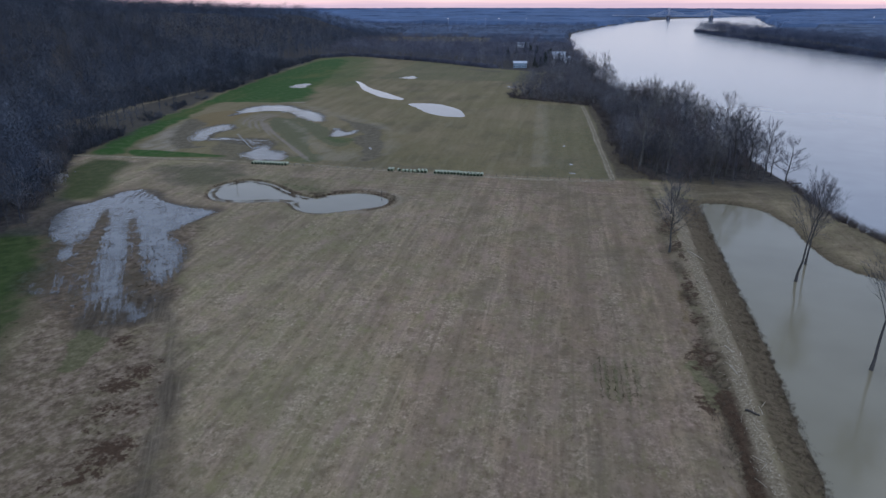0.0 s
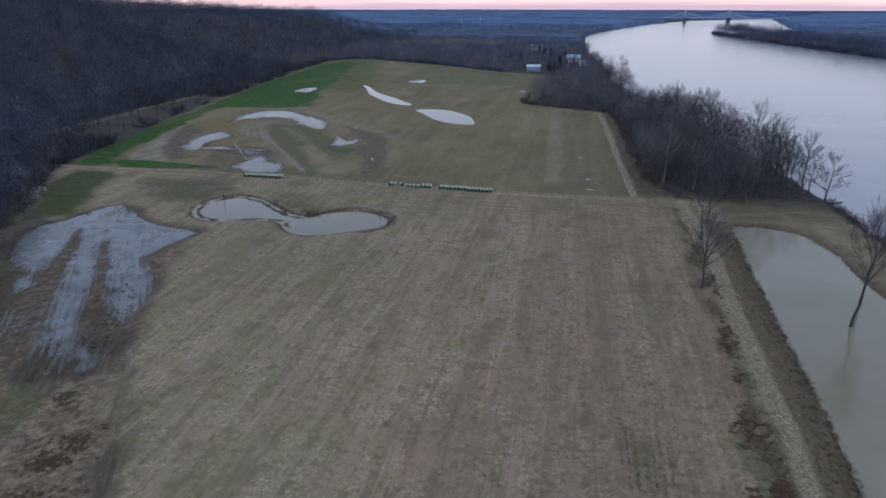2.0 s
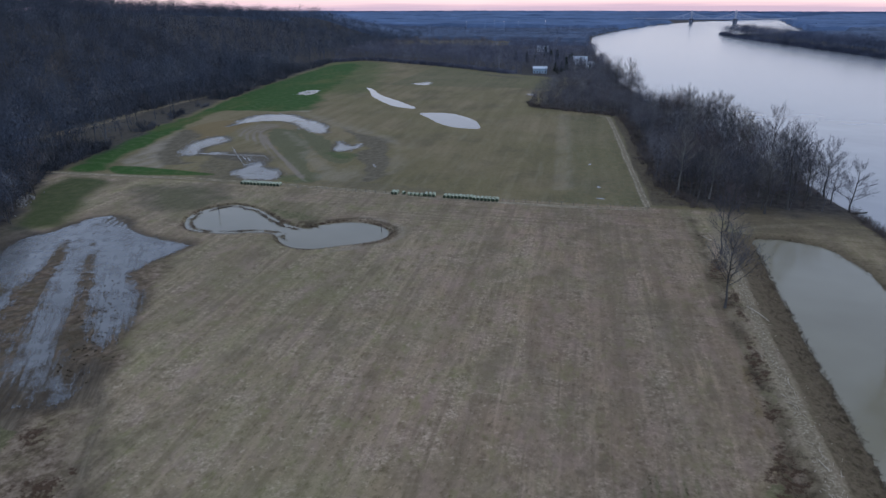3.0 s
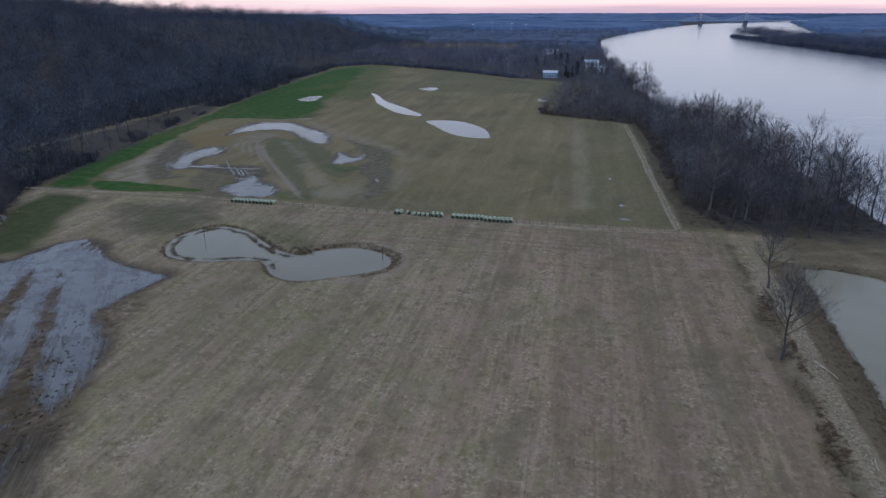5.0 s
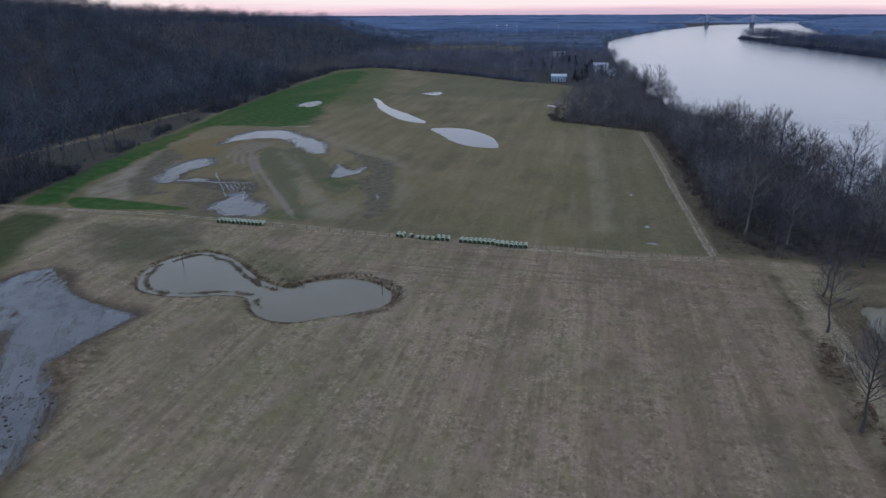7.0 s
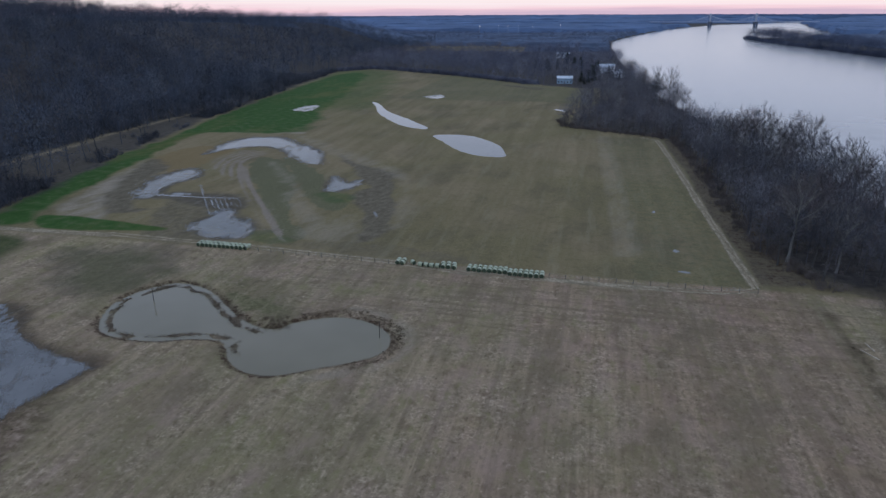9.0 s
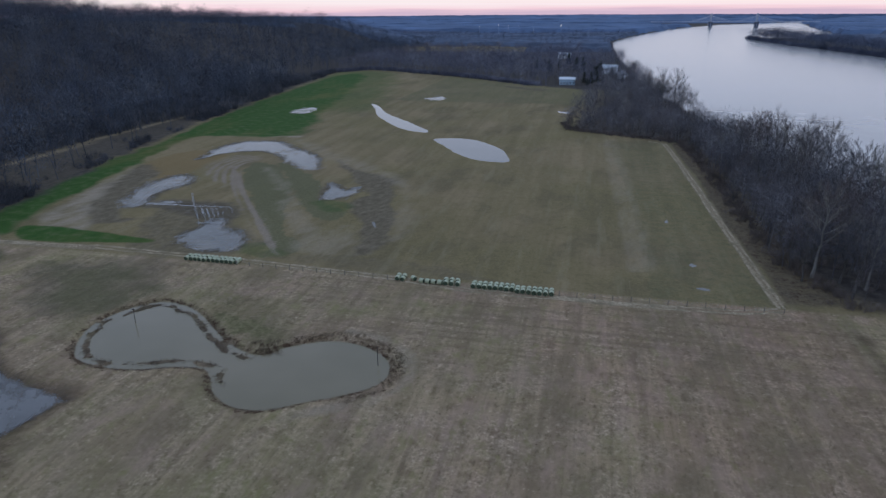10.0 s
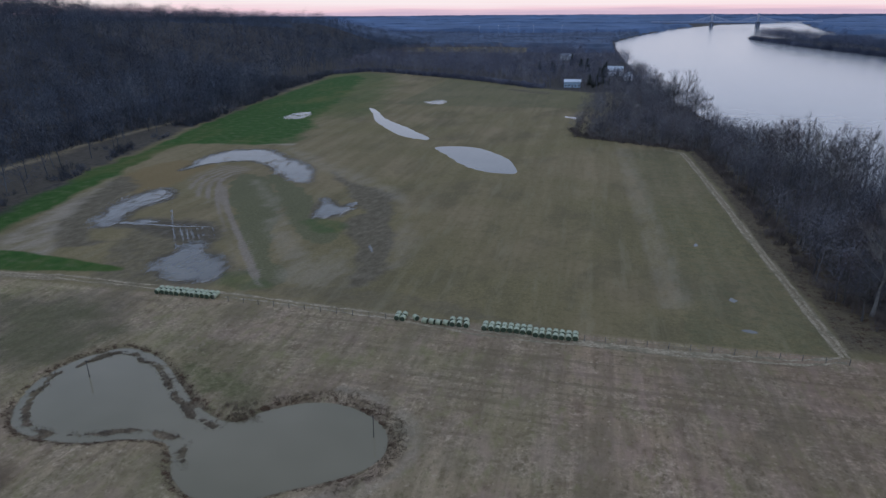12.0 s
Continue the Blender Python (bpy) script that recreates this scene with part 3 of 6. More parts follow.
# ---- materials ----
class Shader:
    """A small helper to write node materials."""

    def __init__(self, name, rough=0.9, metal=0.0):
        self.mat = bpy.data.materials.new(name)
        self.mat.use_nodes = True
        self.n, self.l = self.mat.node_tree.nodes, self.mat.node_tree.links
        self.bsdf = self.n["Principled BSDF"]
        self.bsdf.inputs["Roughness"].default_value = rough
        self.bsdf.inputs["Metallic"].default_value = metal
        if rough > 0.84:
            self.bsdf.inputs["Specular IOR Level"].default_value = 0.08
        self.at = self.n.new("ShaderNodeTexCoord").outputs["Object"]

    def noise(self, scale, detail=4.0, rough=0.6, stretch=(1, 1, 1), turn=0.0):
        turned = self.n.new("ShaderNodeMapping")
        turned.inputs["Rotation"].default_value = (0, 0, turn)
        self.l.new(self.at, turned.inputs["Vector"])
        mp = self.n.new("ShaderNodeMapping")
        mp.inputs["Scale"].default_value = stretch
        self.l.new(turned.outputs[0], mp.inputs["Vector"])
        t = self.n.new("ShaderNodeTexNoise")
        t.inputs["Scale"].default_value, t.inputs["Detail"].default_value, t.inputs["Roughness"].default_value = scale, detail, rough
        self.l.new(mp.outputs[0], t.inputs["Vector"])
        return t.outputs["Fac"]

    def ramp(self, fac, *stops):
        r = self.n.new("ShaderNodeValToRGB")
        while len(r.color_ramp.elements) < len(stops):
            r.color_ramp.elements.new(0.5)
        for el, (p, c) in zip(r.color_ramp.elements, stops):
            el.position, el.color = p, (*(c if isinstance(c, tuple) else (c, c, c)), 1)
        self.l.new(fac, r.inputs["Fac"])
        return r.outputs["Color"]

    def mix(self, fac, a, b, blend="MIX"):
        m = self.n.new("ShaderNodeMix")
        m.data_type, m.blend_type = "RGBA", blend
        for key, v in (("Factor", fac), ("A", a), ("B", b)):
            if isinstance(v, (int, float)):
                m.inputs[key].default_value = v
            elif isinstance(v, tuple):
                m.inputs[key].default_value = (*v, 1)
            else:
                self.l.new(v, m.inputs[key])
        return m.outputs["Result"]

    def math(self, op, a, b):
        m = self.n.new("ShaderNodeMath")
        m.operation, m.use_clamp = op, False
        for i, v in enumerate((a, b)):
            if isinstance(v, (int, float)):
                m.inputs[i].default_value = v
            else:
                self.l.new(v, m.inputs[i])
        return m.outputs[0]

    def cover(self, name):
        a = self.n.new("ShaderNodeAttribute")
        a.attribute_name = name
        s = self.n.new("ShaderNodeSeparateColor")
        self.l.new(a.outputs["Color"], s.inputs[0])
        return [*s.outputs, a.outputs["Alpha"]]

    def bump(self, height, strength=0.4, distance=0.1):
        b = self.n.new("ShaderNodeBump")
        b.inputs["Strength"].default_value, b.inputs["Distance"].default_value = strength, distance
        self.l.new(height, b.inputs["Height"])
        self.l.new(b.outputs[0], self.bsdf.inputs["Normal"])

    def done(self, colour, rough=None):
        if isinstance(colour, tuple):
            self.bsdf.inputs["Base Color"].default_value = (*colour, 1)
        else:
            self.l.new(colour, self.bsdf.inputs["Base Color"])
        if rough is not None:
            self.l.new(rough, self.bsdf.inputs["Roughness"])
        return self.mat


def ground_material():
    s = Shader("farmland", 0.95)
    green, mud, upper, leaf = s.cover("cover_a")
    rust, weeds, grit, pale = s.cover("cover_b")
    wet, dry_side, clods, lawn = s.cover("cover_c")
    tan, brown, olive_dark, ruts = s.cover("cover_d")
    driven, sward, mauve, across = s.cover("cover_e")

    def worn(mask, scale=0.7, depth=0.9, lo=0.32, hi=0.62):
        return s.ramp(s.math("ADD", mask, s.math("MULTIPLY", s.math("SUBTRACT", s.noise(scale, 6, 0.7), 0.5), depth)), (lo, 0.0), (hi, 1.0))
    wide, mid, fine = s.noise(0.018, 3), s.noise(0.12, 5), s.noise(1.3, 6, 0.75)
    blot, grain = s.noise(0.4, 5, 0.65), s.noise(3.5, 3, 0.6)
    rows = s.noise(0.7, 4, 0.65, (1, 0.05, 1))
    rows_wide = s.noise(0.16, 3, 0.6, (1, 0.06, 1))
    stubble = s.ramp(fine, (0.34, (0.105, 0.086, 0.063)), (0.5, (0.208, 0.172, 0.132)), (0.67, (0.34, 0.29, 0.23)))
    stubble = s.mix(s.ramp(mid, (0.42, 0.0), (0.60, 0.7)), stubble, (0.155, 0.138, 0.078))
    stubble = s.mix(s.ramp(s.noise(0.06, 4), (0.48, 0.0), (0.62, 0.5)), stubble, (0.20, 0.148, 0.118))
    stubble = s.mix(s.ramp(blot, (0.38, 0.8), (0.50, 0.0)), stubble, (0.100, 0.078, 0.055))
    stubble = s.mix(s.ramp(rows, (0.46, 0.0), (0.64, 0.5)), stubble, (0.28, 0.225, 0.17))
    stubble = s.mix(s.ramp(s.noise(0.55, 4, 0.65, (1, 0.03, 1)), (0.36, 0.6), (0.47, 0.0)), stubble, (0.115, 0.092, 0.07))
    stubble = s.mix(s.ramp(rows_wide, (0.4, 0.55), (0.56, 0.0)), stubble, (0.12, 0.096, 0.07))
    stubble = s.mix(s.math("MULTIPLY", s.ramp(s.noise(0.3, 5, 0.65, (1, 0.08, 1), radians(-30)), (0.44, 0.0), (0.60, 0.25)), s.math("SUBTRACT", 1.0, dry_side)), stubble, (0.15, 0.136, 0.084))
    stubble = s.mix(s.math("MULTIPLY", across, s.ramp(s.noise(0.6, 5, 0.65, (0.06, 1, 1), 0.03), (0.40, 0.75), (0.50, 0.0))), stubble, (0.105, 0.085, 0.062))
    stubble = s.mix(s.ramp(s.noise(0.9, 4, 0.65), (0.58, 0.0), (0.70, 0.4)), stubble, (0.40, 0.35, 0.285))
    stubble = s.mix(s.ramp(grain, (0.60, 0.0), (0.75, 0.6)), stubble, (0.07, 0.06, 0.04))
    flecks = s.noise(1.3, 5, 0.75, (1, 0.6, 1), 0.12)
    stubble = s.mix(s.ramp(flecks, (0.36, 0.65), (0.46, 0.0)), stubble, (0.070, 0.060, 0.038))
    stubble = s.mix(s.ramp(s.noise(0.22, 5, 0.7, (1, 0.4, 1)), (0.50, 0.0), (0.66, 0.55)), stubble, (0.215, 0.165, 0.145))
    stubble = s.mix(s.ramp(s.noise(0.3, 6, 0.75, (1, 0.5, 1)), (0.36, 0.6), (0.46, 0.0)), stubble, (0.135, 0.130, 0.068))
    stubble = s.mix(s.math("MULTIPLY", s.ramp(s.noise(0.04, 5, 0.65), (0.46, 0.0), (0.62, 0.3)), s.ramp(mauve, (0.0, 1.0), (1.0, 0.35))), stubble, (0.118, 0.128, 0.058))
    stubble = s.mix(s.ramp(s.noise(0.09, 6, 0.7, (1, 0.5, 1), 0.2), (0.36, 0.6), (0.47, 0.0)), stubble, (0.100, 0.086, 0.060))
    stubble = s.mix(s.math("MULTIPLY", mauve, s.ramp(s.noise(0.05, 5, 0.65, (1, 0.5, 1)), (0.36, 0.1), (0.58, 0.65))), stubble, s.mix(1.0, stubble, (1.10, 0.97, 1.0), "MULTIPLY"))
    stubble = s.mix(1.0, stubble, (1.49, 1.345, 1.14), "MULTIPLY")
    olive = s.ramp(fine, (0.32, (0.098, 0.085, 0.044)), (0.68, (0.175, 0.152, 0.085)))
    olive = s.mix(s.ramp(wide, (0.4, 0.0), (0.62, 0.7)), olive, (0.185, 0.148, 0.095))
    olive = s.mix(s.ramp(rows_wide, (0.42, 0.4), (0.6, 0.0)), olive, (0.092, 0.082, 0.042))
    olive = s.mix(s.ramp(blot, (0.38, 0.3), (0.5, 0.0)), olive, (0.075, 0.068, 0.035))
    olive = s.mix(1.0, olive, (1.33, 1.205, 1.09), "MULTIPLY")
    olive = s.mix(s.ramp(s.noise(0.035, 6, 0.7, (1, 0.5, 1), 0.1), (0.38, 0.55), (0.50, 0.0)), olive, (0.105, 0.085, 0.048))
    olive = s.mix(s.ramp(s.noise(0.25, 5, 0.7, (1, 0.12, 1)), (0.52, 0.0), (0.66, 0.45)), olive, (0.215, 0.178, 0.105))
    olive = s.mix(s.ramp(s.noise(1.1, 4, 0.7), (0.60, 0.0), (0.74, 0.5)), olive, (0.24, 0.20, 0.13))
    olive = s.mix(s.math("MULTIPLY", worn(olive_dark, 0.35, 0.8), 0.8), olive, s.ramp(fine, (0.32, (0.080, 0.080, 0.038)), (0.68, (0.138, 0.130, 0.072))))
    c = s.mix(upper, stubble, olive)
    c = s.mix(s.math("MULTIPLY", worn(tan, 0.2, 0.9), 0.85), c, s.ramp(fine, (0.3, (0.145, 0.098, 0.042)), (0.7, (0.235, 0.165, 0.080))))
    c = s.mix(s.math("MULTIPLY", worn(brown, 0.3, 0.8, 0.15, 0.7), 0.9), c, s.ramp(s.noise(0.5, 6, 0.7, (1, 0.5, 1), 0.2), (0.34, (0.080, 0.065, 0.042)), (0.52, (0.126, 0.102, 0.068)), (0.70, (0.180, 0.146, 0.100))))
    c = s.mix(s.math("MULTIPLY", worn(ruts, 0.5, 0.7), 0.75), c, s.ramp(fine, (0.3, (0.150, 0.115, 0.088)), (0.7, (0.265, 0.208, 0.165))))
    pale = s.math("MULTIPLY", pale, s.ramp(s.noise(0.22, 5, 0.65, (1, 0.35, 1), 0.3), (0.38, 0.25), (0.58, 1.15)))
    c = s.mix(pale, c, s.ramp(fine, (0.3, (0.22, 0.175, 0.125)), (0.7, (0.32, 0.265, 0.195))))
    soil = s.ramp(fine, (0.3, (0.060, 0.048, 0.037)), (0.55, (0.105, 0.086, 0.066)), (0.78, (0.20, 0.165, 0.125)))
    soil = s.mix(s.ramp(mid, (0.48, 0.0), (0.64, 0.5)), soil, (0.15, 0.125, 0.085))
    lump = s.ramp(s.noise(0.62, 8, 0.72, (1, 0.8, 1), 0.5), (0.37, (0.046, 0.030, 0.020)), (0.46, (0.105, 0.075, 0.052)), (0.55, (0.215, 0.160, 0.122)), (0.68, (0.37, 0.29, 0.23)))
    lump = s.mix(s.ramp(s.noise(0.16, 6, 0.7), (0.50, 0.0), (0.64, 0.6)), lump, (0.125, 0.105, 0.060))
    soil = s.mix(s.math("MULTIPLY", clods, 0.9), soil, lump)
    soil = s.mix(1.0, soil, (0.96, 0.91, 0.82), "MULTIPLY")
    c = s.mix(s.math("MULTIPLY", mud, s.ramp(s.noise(0.35, 4), (0.3, 0.55), (0.55, 1.0))), c, soil)
    wheat = s.ramp(s.noise(0.25, 5), (0.3, (0.024, 0.060, 0.012)), (0.52, (0.038, 0.083, 0.018)), (0.66, (0.076, 0.096, 0.036)))
    wheat = s.mix(s.ramp(s.noise(0.03, 5, 0.65, (1, 0.4, 1)), (0.50, 0.0), (0.66, 0.6)), wheat, (0.115, 0.105, 0.036))
    c = s.mix(s.ramp(s.math("ADD", green, s.math("MULTIPLY", s.math("SUBTRACT", s.noise(0.5, 5, 0.7), 0.5), 0.5)), (0.25, 0.0), (0.8, 1.0)), c, wheat)
    c = s.mix(lawn, c, s.ramp(s.noise(0.3, 5), (0.3, (0.020, 0.036, 0.009)), (0.52, (0.040, 0.058, 0.016)), (0.75, (0.075, 0.078, 0.032))))
    c = s.mix(weeds, c, s.ramp(s.noise(0.7, 5), (0.34, (0.045, 0.034, 0.016)), (0.5, (0.130, 0.094, 0.058)), (0.60, (0.085, 0.068, 0.036)), (0.72, (0.21, 0.155, 0.105))))
    c = s.mix(s.math("MULTIPLY", worn(driven, 0.6, 0.8, 0.1, 0.7), 0.9), c, s.ramp(s.noise(1.1, 5, 0.7, (1, 0.06, 1), radians(-27)), (0.34, (0.056, 0.041, 0.027)), (0.52, (0.108, 0.083, 0.056)), (0.70, (0.195, 0.152, 0.102))))
    c = s.mix(s.math("MULTIPLY", worn(sward, 0.5, 0.9), 0.7), c, s.ramp(s.noise(0.8, 5, 0.7), (0.34, (0.058, 0.060, 0.024)), (0.52, (0.110, 0.105, 0.046)), (0.70, (0.185, 0.160, 0.090))))
    rust = s.ramp(s.math("ADD", rust, s.math("MULTIPLY", s.math("SUBTRACT", s.noise(0.7, 8, 0.75), 0.5), 3.2)), (0.42, 0.0), (0.68, 0.95))
    c = s.mix(rust, c, s.ramp(fine, (0.3, (0.034, 0.019, 0.011)), (0.7, (0.095, 0.057, 0.034))))
    grit = s.math("MULTIPLY", grit, s.ramp(s.noise(0.9, 5, 0.7, (1, 0.5, 1)), (0.33, 0.6), (0.46, 1.0)))
    c = s.mix(grit, c, s.ramp(s.noise(2.2, 5), (0.3, (0.12, 0.09, 0.055)), (0.5, (0.215, 0.165, 0.105)), (0.7, (0.37, 0.30, 0.20))))
    c = s.mix(leaf, c, s.ramp(s.noise(0.4, 5), (0.3, (0.030, 0.027, 0.025)), (0.5, (0.054, 0.047, 0.042)), (0.7, (0.088, 0.075, 0.066))))
    s.bump(s.math("ADD", fine, rows), 0.6, 0.15)
    dark = s.mix(1.0, c, (0.56, 0.52, 0.47), "MULTIPLY")
    c = s.mix(s.math("MULTIPLY", wet, 0.8), c, dark)
    sheen = s.ramp(s.math("MULTIPLY", wet, s.ramp(s.noise(0.5, 4), (0.35, 0.3), (0.6, 1.0))), (0.0, 0.95), (1.0, 0.5))
    return s.done(c, sheen)


def water_material(name, colour, rough=0.04, wave=0.3, scale=1.2, stretch=(1, 1, 1)):
    s = Shader(name, rough)
    s.bsdf.inputs["IOR"].default_value = 1.33
    s.bump(s.noise(scale, 4, 0.6, stretch), wave, 0.02)
    a, b = colour
    return s.done(s.ramp(s.noise(0.03, 3), (0.35, a), (0.65, b)))


def bark_material(name, dark, light, patch=0.09, toned=False, each=False):
    s = Shader(name, 0.95)
    c = s.ramp(s.noise(0.6, 4, 0.6, (1, 1, 0.3)), (0.3, dark), (0.7, light))
    c = s.mix(s.ramp(s.noise(patch, 2), (0.45, 0.0), (0.65, 0.55)), c, tuple(0.5 * v for v in dark))
    c = s.mix(s.ramp(s.noise(patch * 1.7, 2, 0.5, (1, 1, 0.5)), (0.55, 0.0), (0.7, 0.6)), c, tuple(min(1.0, 1.3 * v) for v in light))
    if toned:
        own = s.n.new("ShaderNodeAttribute")
        own.attribute_name = "tone"
        c = s.mix(1.0, c, s.ramp(own.outputs["Fac"], (0.0, (0.62, 0.62, 0.66)), (0.3, (0.85, 0.86, 0.92)), (0.55, (1.02, 0.94, 0.92)), (0.75, (1.08, 1.08, 1.10)), (0.93, (1.35, 1.26, 1.18)), (1.0, (2.1, 1.95, 1.75))), "MULTIPLY")
    if each:
        one = s.n.new("ShaderNodeObjectInfo")
        c = s.mix(1.0, c, s.ramp(one.outputs["Random"], (0.0, (0.66, 0.68, 0.74)), (0.3, (0.92, 0.90, 0.92)), (0.5, (1.16, 0.90, 0.82)), (0.68, (0.95, 0.96, 1.0)), (0.86, (1.3, 1.2, 1.08)), (1.0, (1.6, 1.48, 1.3))), "MULTIPLY")
    return s.done(c)


def plain(name, colour, rough=0.8, vary=0.25, scale=3.0, metal=0.0):
    s = Shader(name, rough, metal)
    return s.done(s.ramp(s.noise(scale, 5), (0.3, tuple(v * (1 - vary) for v in colour)), (0.7, tuple(min(1, v * (1 + vary)) for v in colour))))


M_GROUND = ground_material()
ground_mesh.materials.append(M_GROUND)
M_RIVER = water_material("river_water", ((0.205, 0.202, 0.205), (0.240, 0.235, 0.236)), 0.16, 0.4, 0.3)
M_FLOOD = water_material("silty_flood_water", ((0.185, 0.154, 0.096), (0.22, 0.186, 0.120)), 0.11, 0.12, 0.8)
M_POND = water_material("muddy_pond_water", ((0.150, 0.125, 0.074), (0.19, 0.156, 0.098)), 0.05, 0.12, 0.8)


def streaked_water(name, turn, silt_dark, silt_light):
    """Thin rainwater over mud: it thins out to nothing between the drill rows."""
    s = Shader(name, 0.05)
    s.bsdf.inputs["IOR"].default_value = 1.33
    depth, rowed, _, _ = s.cover("film_depth")
    streak = s.noise(1.0, 4, 0.6, (1.3, 0.04, 1), radians(turn))
    blot = s.noise(0.22, 5, 0.65)
    v = s.math("ADD", depth, s.math("MULTIPLY", s.math("SUBTRACT", streak, 0.5), rowed))
    v = s.math("ADD", v, s.math("MULTIPLY", s.math("SUBTRACT", blot, 0.5), 1.5))
    v = s.math("ADD", v, s.math("MULTIPLY", s.math("SUBTRACT", s.noise(0.8, 5, 0.7, (1, 0.4, 1), radians(turn)), 0.5), 0.7))
    silt = s.ramp(s.noise(0.07, 4), (0.35, silt_dark), (0.65, silt_light))
    s.bump(s.noise(1.5, 3), 0.06, 0.02)
    s.l.new(s.ramp(v, (0.22, 0.0), (0.80, 0.90)), s.bsdf.inputs["Alpha"])
    return s.done(silt)


M_SILT = streaked_water("streaked_puddle_water", -33.4, (0.108, 0.105, 0.100), (0.17, 0.165, 0.158))
M_RUT_WATER = streaked_water("rutted_puddle_water", 4.0, (0.10, 0.09, 0.075), (0.14, 0.125, 0.10))
M_SILT_PLAIN = water_material("silty_puddle_water", ((0.19, 0.185, 0.18), (0.25, 0.24, 0.235)), 0.04, 0.08, 1.5)
M_PUDDLE = water_material("puddle_water", ((0.10, 0.09, 0.075), (0.14, 0.125, 0.10)), 0.03, 0.08, 1.5)
M_BARK = bark_material("grey_bark", (0.055, 0.052, 0.050), (0.125, 0.118, 0.11))
M_PALE_BARK = bark_material("pale_bark", (0.14, 0.135, 0.125), (0.25, 0.24, 0.22))
M_TWIG = bark_material("twigs", (0.074, 0.074, 0.079), (0.132, 0.130, 0.136), 0.09, False, True)
# bluff wood and its edge: blue dusk haze tinted into the bark colours
M_BLUFF_FAR = bark_material("blued_far_bluff_twigs", (0.050, 0.063, 0.083), (0.088, 0.105, 0.132), 0.035, True)
M_BLUFF = bark_material("blued_bluff_twigs", (0.053, 0.066, 0.085), (0.098, 0.114, 0.140), 0.045, True)
M_EDGE = bark_material("blued_edge_stems", (0.056, 0.064, 0.075), (0.100, 0.108, 0.122), 0.07, True)
M_PALE_TWIG = bark_material("pale_twigs", (0.12, 0.108, 0.095), (0.20, 0.18, 0.16))
# distance haze is mixed into these three colours: paler and bluer than bark
M_FAR = bark_material("hazed_far_twigs", (0.072, 0.086, 0.122), (0.112, 0.130, 0.178), 0.02, True)
M_BOTTOM = bark_material("hazed_bottomland_twigs", (0.094, 0.104, 0.136), (0.158, 0.166, 0.206), 0.03, True)
M_FAR_CANOPY = plain("hazed_far_canopy", (0.078, 0.102, 0.148), 1.0, 0.4, 0.02)
# blue of distance haze painted into the farthest woods and ridge
M_HAZE_BLUE = plain("hazed_woodland", (0.084, 0.126, 0.208), 1.0, 0.3, 0.006)


# ---- water ----
def pool(name, loop, level, material, label, grow=2.5):
    bm = bmesh.new()
    tang = np.roll(loop, -1, 0) - np.roll(loop, 1, 0)
    nrm = np.stack([tang[:, 1], -tang[:, 0]], 1) / np.maximum(np.linalg.norm(tang, axis=1, keepdims=True), 1e-6)
    area = np.sum(loop[:, 0] * np.roll(loop[:, 1], -1) - np.roll(loop[:, 0], -1) * loop[:, 1])
    ring = loop + nrm * grow * (1 if area > 0 else -1)
    vs = [bm.verts.new((px, py, level)) for px, py in (ring if area > 0 else ring[::-1])]
    edges = [bm.edges.new((vs[i], vs[(i + 1) % len(vs)])) for i in range(len(vs))]
    bmesh.ops.triangle_fill(bm, edges=edges, use_beauty=True)
    bmesh.ops.recalc_face_normals(bm, faces=bm.faces)
    if bm.faces and bm.faces[:][0].normal.z < 0:
        bmesh.ops.reverse_faces(bm, faces=bm.faces)
    me = bpy.data.meshes.new(name)
    bm.to_mesh(me)
    bm.free()
    me.materials.append(material)
    return tagged(new(name, me), label, "water", kind="structure")


pool("pond_water", POND, -0.32, M_POND, "still brown farm pond water inside a sedge rim", 0.3)

